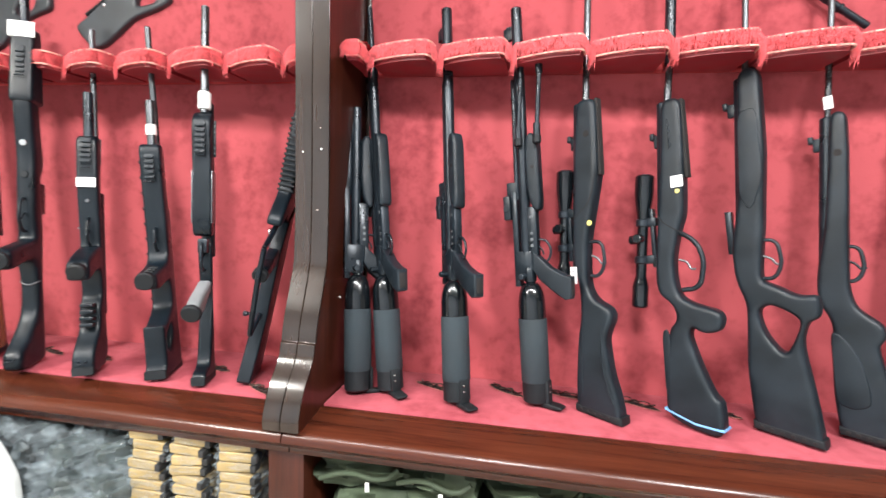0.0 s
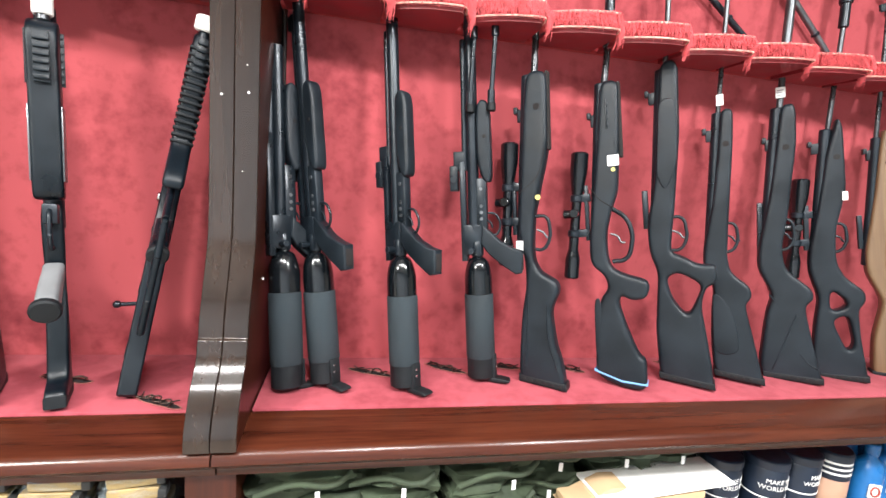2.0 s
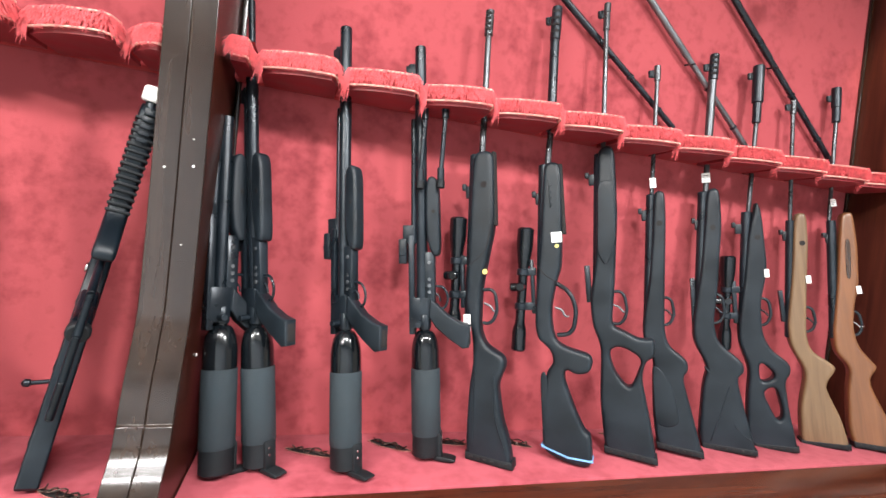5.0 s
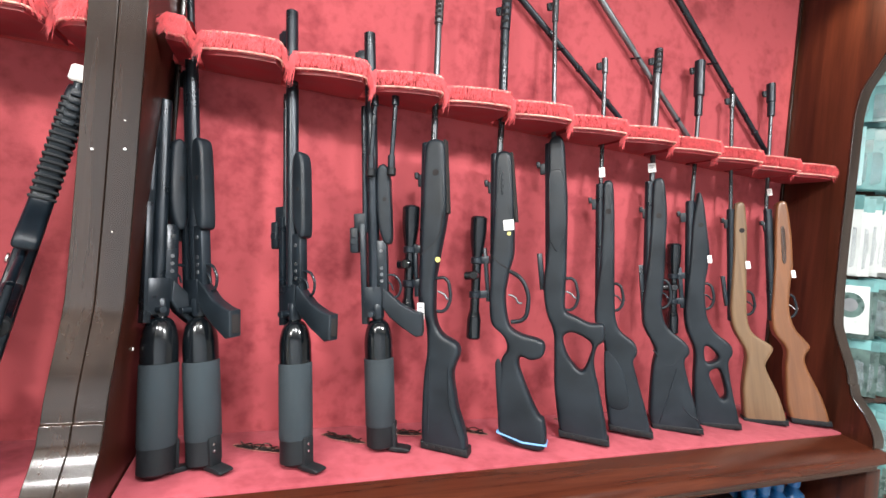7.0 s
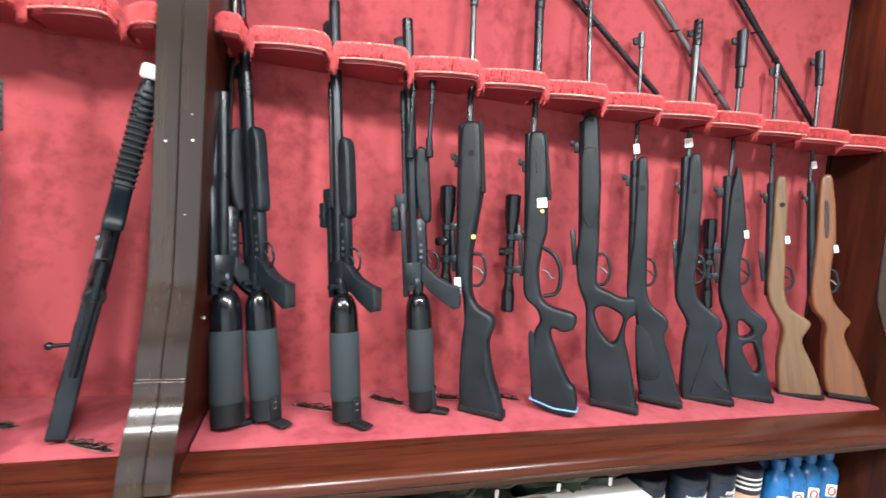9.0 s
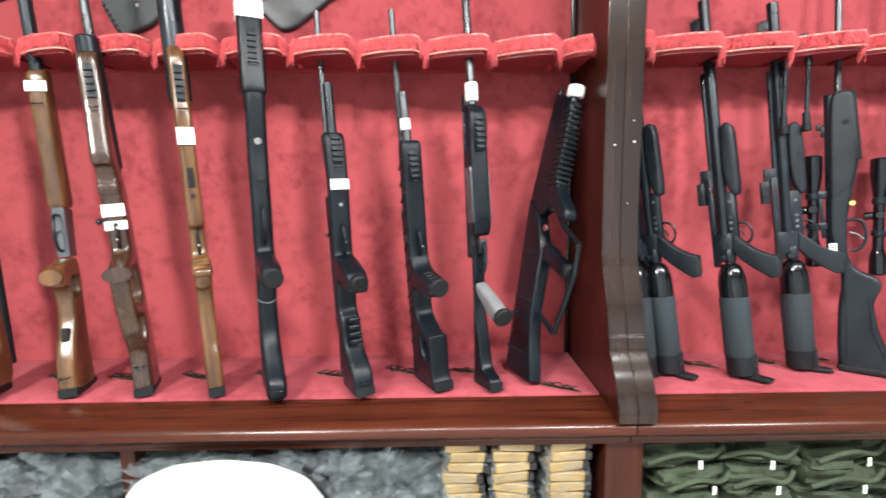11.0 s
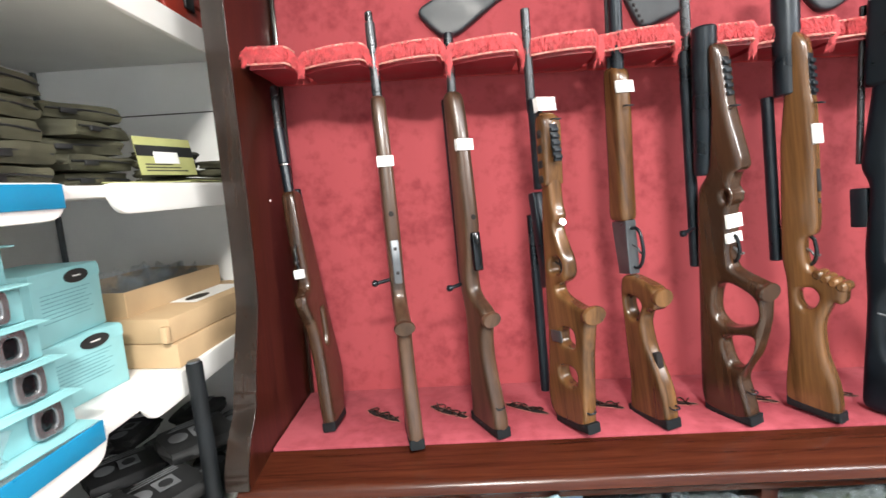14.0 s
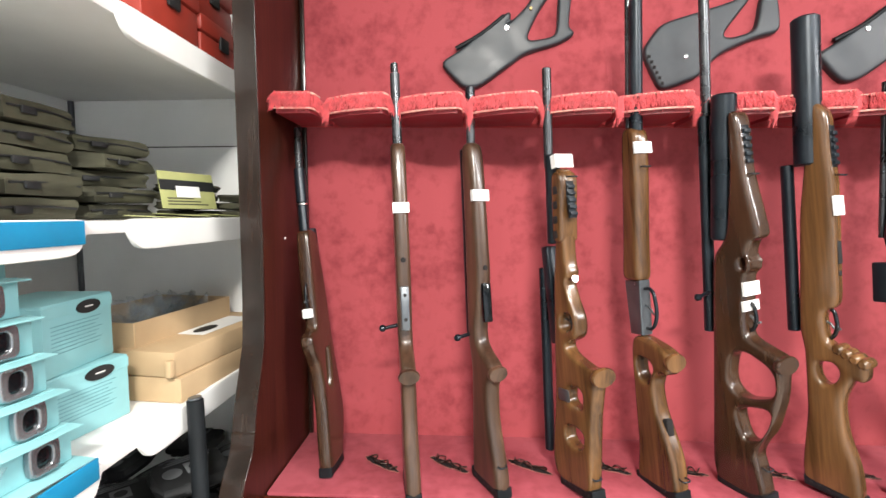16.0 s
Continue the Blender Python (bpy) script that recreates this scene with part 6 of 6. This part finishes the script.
def yellow_pack(x, z, turn, flip):
    ob = group_of("yellow_pack", "small yellow packet with black clip in a stack", "packet", pose(x, 0.965, z, 0, flip, turn), "stacked yellow packets")
    part("box", slab([(-0.042, 0.002), (-0.036, 0.0), (0.036, 0.001), (0.042, 0.003), (0.043, 0.021), (0.037, 0.024), (-0.036, 0.0245), (-0.043, 0.022)], (), 0.045, 0.003), YBOX, ob)
    part("clip", box(0.040, 0.055, -0.050, -0.02, 0.003, 0.021, 0.003), BLACKC, ob, "black plastic clip")
    part("film", lumpy(0.11, 0.096, 0.026, x * 57 + z * 91, 0.5, 2.4, 4), FILM, ob, "crumpled clear film")


for col, bx in enumerate((-0.905, -0.785, -0.655)):
    for row in range(11):
        yellow_pack(bx + rg.uniform(-0.010, 0.010), 0.627 + 0.0262 * row, rg.uniform(-9, 9), rg.uniform(-4, 4))


PLACE[0] = HOME


def green_bag(x, y, z, turn, seed, w, h):
    ob = group_of("green_bag", "folded dark green canvas bag with white tag", "bag", pose(x, y, z, 0, rg.uniform(-4, 4), turn), "green canvas bags")
    part("body", lumpy(w, 0.22, h, seed, 0.55, 1.8, 7), GREENC, ob)
    part("strap", wire([(-w * 0.45, -0.115, h * 0.4), (-w * 0.1, -0.128, h * 0.75), (w * 0.3, -0.122, h * 0.55), (w * 0.45, -0.112, h * 0.8)], 0.006), GREENC, ob)
    part("tag", box(w * 0.1, w * 0.1 + 0.009, -0.135, -0.133, h * 0.2, h * 0.2 + 0.021), PAPER, ob, "small white swing tag")


for col, bx in enumerate((-0.34, -0.15, 0.03, 0.20, 0.40, 0.52)):
    for row in range(4 if bx < 0.1 else 4):
        green_bag(bx + rg.uniform(-0.02, 0.02), 1.005 + (0.06 if bx > 0.1 else 0), 0.626 + 0.068 * row, rg.uniform(-12, 12), 200 + col * 9 + row, rg.uniform(0.17, 0.21), 0.070)
ob = group_of("goods_carton", "open brown carton with a white sheet on top", "carton", pose(0.36, 0.905, 0.60, 0, 0, 4))
part("carton", box(-0.16, 0.19, -0.05, 0.0, 0.0, 0.215, 0.002), CARDB, ob)
part("flap", slab([(-0.16, 0.19), (-0.05, 0.235), (-0.01, 0.232), (-0.12, 0.185)], (), 0.03, 0.001, False), CARDB, ob)
part("white_sheet", slab([(-0.09, 0.217), (0.27, 0.226), (0.27, 0.230), (-0.09, 0.221)], (), 0.055, 0.0008, False), PAPER, ob, "stiff white sheet lying on the carton")
part("carton_lid", box(-0.165, -0.10, -0.06, 0.01, 0.205, 0.222, 0.002), CARDB, ob)


def letters(text, size, radius, z, material, parent, turn=0.0):
    """Built-in font bent round an upright tin."""
    cu = bpy.data.curves.new("letters", "FONT")
    cu.body, cu.size, cu.align_x, cu.extrude, cu.resolution_u = text, size, "CENTER", 0.0004, 2
    o = bpy.data.objects.new("letters", cu)
    me = bpy.data.meshes.new_from_object(o)
    bpy.data.objects.remove(o)
    bpy.data.curves.remove(cu)
    for v in me.vertices:
        a = v.co.x / radius + turn
        r = radius + 0.0006 + v.co.z
        v.co = (r * math.sin(a), -r * math.cos(a), z + v.co.y)
    return part("lettering", me, material, parent, "white lettering")


def tin(x, y, turn, words):
    ob = group_of("protein_tin", "dark navy tin with white lettering and dark lid", "tin", pose(x, y, 0.626, 0, 0, turn), "navy tins")
    part("body", put_lathe(bmesh.new(), [(0.050, 0.0), (0.052, 0.004), (0.052, 0.180), (0.050, 0.184)], Matrix.Identity(4), 32), NAVY, ob)
    part("lid", put_lathe(bmesh.new(), [(0.0525, 0.185), (0.0535, 0.188), (0.0535, 0.205), (0.050, 0.208)], Matrix.Identity(4), 32), NAVY, ob)
    for k, t in enumerate(words):
        letters(t, 0.017, 0.0525, 0.150 - 0.018 * k, PAPER, ob)
    part("ring_line", put_lathe(bmesh.new(), [(0.0523, 0.106), (0.0528, 0.107), (0.0528, 0.109), (0.0523, 0.110)], Matrix.Identity(4), 32), PAPER, ob)


for k, (tx, ty, tr) in enumerate([(0.70, 0.99, 20), (0.83, 0.975, 10), (0.945, 0.985, 40), (0.76, 1.10, 0), (0.89, 1.10, 0)]):
    tin(tx, ty, tr, ("MAKE YOUR", "WORLD BIGGER"))
for k, (tx, ty) in enumerate([(1.055, 0.985), (1.06, 1.10)]):
    ob = group_of("clear_jar", "clear jar with peach contents and navy top", "jar", pose(tx, ty, 0.626), "jars")
    part("jar", put_lathe(bmesh.new(), [(0.045, 0), (0.048, 0.004), (0.048, 0.130), (0.046, 0.134)], Matrix.Identity(4)), PEACH, ob)
    part("jar_top", put_lathe(bmesh.new(), [(0.0482, 0.1345), (0.049, 0.136), (0.049, 0.205), (0.045, 0.210)], Matrix.Identity(4)), NAVY, ob)
    for j in range(3):
        part("print_bar", put_lathe(bmesh.new(), [(0.0491, 0.15 + 0.015 * j), (0.0494, 0.152 + 0.015 * j), (0.0491, 0.156 + 0.015 * j)], Matrix.Identity(4)), PAPER, ob)
for k, (tx, ty) in enumerate([(1.165, 0.965), (1.245, 0.975), (1.325, 0.985), (1.20, 1.06), (1.29, 1.07), (1.385, 1.06), (1.41, 0.99)]):
    ob = group_of("blue_bottle", "bright blue plastic bottle with red and white label", "bottle", pose(tx, ty, 0.626, 0, 0, -20), "blue bottles")
    part("bottle", put_lathe(bmesh.new(), [(0.032, 0), (0.036, 0.005), (0.036, 0.150), (0.030, 0.175), (0.016, 0.188), (0.014, 0.195)], Matrix.Identity(4)), SKYB, ob)
    part("cap", put_lathe(bmesh.new(), [(0.017, 0.1955), (0.018, 0.198), (0.018, 0.225), (0.015, 0.228)], Matrix.Identity(4)), SKYB, ob)
    bm = bmesh.new()
    put_box(bm, -0.016, 0.016, -0.0385, -0.034, 0.085, 0.125, 0.003)
    part("label_mark", bm, PAPER, ob, "white label patch")
    part("label_ring", wire([(-0.010, -0.0392, 0.105), (0, -0.0392, 0.118), (0.010, -0.0392, 0.105), (0, -0.0392, 0.092)], 0.0024, True), REDBOX, ob, "red ring mark")

# white plastic chair before the cabinet
chair = group_of("plastic_chair", "white moulded plastic chair with rounded slotted back", "chair", pose(-1.404, 0.785, 0.0) @ Matrix.Diagonal((1.0, 1.0, 1.017, 1.0)))
cb = [(-0.245, 0.40), (0.245, 0.40), (0.250, 0.62), (0.235, 0.80), (0.185, 0.878), (0.105, 0.912), (0.0, 0.922), (-0.105, 0.912), (-0.185, 0.878), (-0.235, 0.80), (-0.250, 0.62)]
slots = []
for k in (-2, -1, 0, 1, 2):
    x = 0.028 * k
    slots.append([(x - 0.005, 0.60), (x + 0.005, 0.60), (x + 0.006, 0.800 + 0.014 * (2 - abs(k)) - 0.02 * (k == -1)), (x - 0.006, 0.800 + 0.014 * (2 - abs(k)) - 0.02 * (k == -1))])
part("backrest", slab(cb, slots, 0.012, 0.006), PLASTIC, chair, "glossy white rounded backrest")
part("seat", box(-0.23, 0.23, -0.42, 0.0, 0.415, 0.44, 0.01), PLASTIC, chair)
for lx in (-0.21, 0.21):
    for ly in (-0.39, -0.02):
        part("leg", put_tube(bmesh.new(), (lx * 1.1, ly, 0.0), (lx, ly, 0.42), 0.018, 0.026), PLASTIC, chair)

# ---- packs on the wall beyond the east panel ----
structure("pack_wall", box(1.60, X1 - 0.002, 1.30, 1.32, 0.0, 2.6), MAHOGX, "dark wooden wall behind hanging packs", "wall")
for z in (0.60, 1.02, 1.50):
    structure("pack_shelf", box(1.61, X1 - 0.01, 1.16, 1.30, z - 0.02, z), MAHOGX, "dark narrow shelf on the pack wall", "shelf")


def hang_pack(x, y, z, w, h, turn, front, label):
    ob = group_of("hanging_pack", label, "pack", pose(x, y, z, rg.uniform(-5, 5), 0, turn), "packs on hooks")
    part("header", box(-w / 2, w / 2, -0.001, 0.001, h * 0.42, h * 0.62), PACKC, ob)
    part("card", box(-w / 2, w / 2, -0.0012, 0.0008, -h / 2, h * 0.415), front, ob)
    part("blister", lumpy(w * 0.8, 0.02, h * 0.6, x * 91 + z, 0.3, 2.0, 3), FILM, ob).location = (0, -0.012, -h * 0.42)


for z, h, w, front, step in [(2.36, 0.13, 0.10, PACKC, 0.055), (2.17, 0.15, 0.10, PACKC, 0.050), (1.955, 0.20, 0.11, PACKC, 0.050), (1.655, 0.26, 0.09, PACKW, 0.034), (1.38, 0.20, 0.12, PACKD, 0.075), (1.15, 0.19, 0.12, PACKD, 0.075), (0.90, 0.15, 0.12, PACKC, 0.075), (0.70, 0.14, 0.13, PACKD, 0.10)]:
    n = int(1.0 / step)
    for k in range(min(n, 22)):
        hang_pack(1.72 + step * k + rg.uniform(-0.008, 0.008), 1.13 + rg.uniform(-0.02, 0.03), z + rg.uniform(-0.012, 0.012), w, h, -60 + rg.uniform(-9, 9), front, "teal carded blister pack on a hook" if front != PACKW else "white carded pack with teal header")
big = group_of("white_pack", "large white pack with round dark picture", "pack", pose(1.715, 1.05, 1.39, -6, 0, -35), "")
part("card", box(-0.06, 0.06, -0.002, 0.002, -0.08, 0.09, 0.001), PACKW, big)
part("picture", put_lathe(bmesh.new(), [(0.001, 0), (0.045, 0), (0.045, 0.001), (0.001, 0.0012)], pose(0, -0.002, 0.02, 90)), PACKD, big)
part("picture_core", put_lathe(bmesh.new(), [(0.001, 0), (0.024, 0), (0.024, 0.001), (0.001, 0.0012)], pose(0, -0.0034, 0.02, 90)), GREYPL, big)
lamp = group_of("rack_lamp", "small brass spot lamp under the rack top", "lamp", pose(1.02, 1.05, 2.62))
part("stem", tube((0, 0, 0), (0, 0, -0.22), 0.005), BRASS, lamp)
part("shade", put_lathe(bmesh.new(), [(0.012, 0.0), (0.030, -0.02), (0.034, -0.055), (0.031, -0.056)], Matrix.Translation((0, 0, -0.215)) @ pose(0, 0, 0, 0, -35, 0)), BRASS, lamp, "polished brass lamp head")
for sx, sz, sr in ((-0.475, 1.612, 0.0023), (-0.521, 1.605, 0.0019), (-0.484, 1.47, 0.0010), (-0.478, 1.66, 0.0010)):
    thing("wood_plug", tube((sx, 0.9545, sz), (sx, 0.951, sz), sr, seg=10), PAPER, "tiny pale filler spot on the dark divider edge", "filler spot", "filler spots")
for sx, sz, sy in ((-2.7405, 1.565, 1.085), (-0.458, 1.25, 1.03)):
    thing("wood_plug", tube((sx, sy, sz), (sx + 0.002, sy, sz), 0.003, seg=10), PAPER, "tiny pale filler spot on the dark panel", "filler spot", "filler spots")
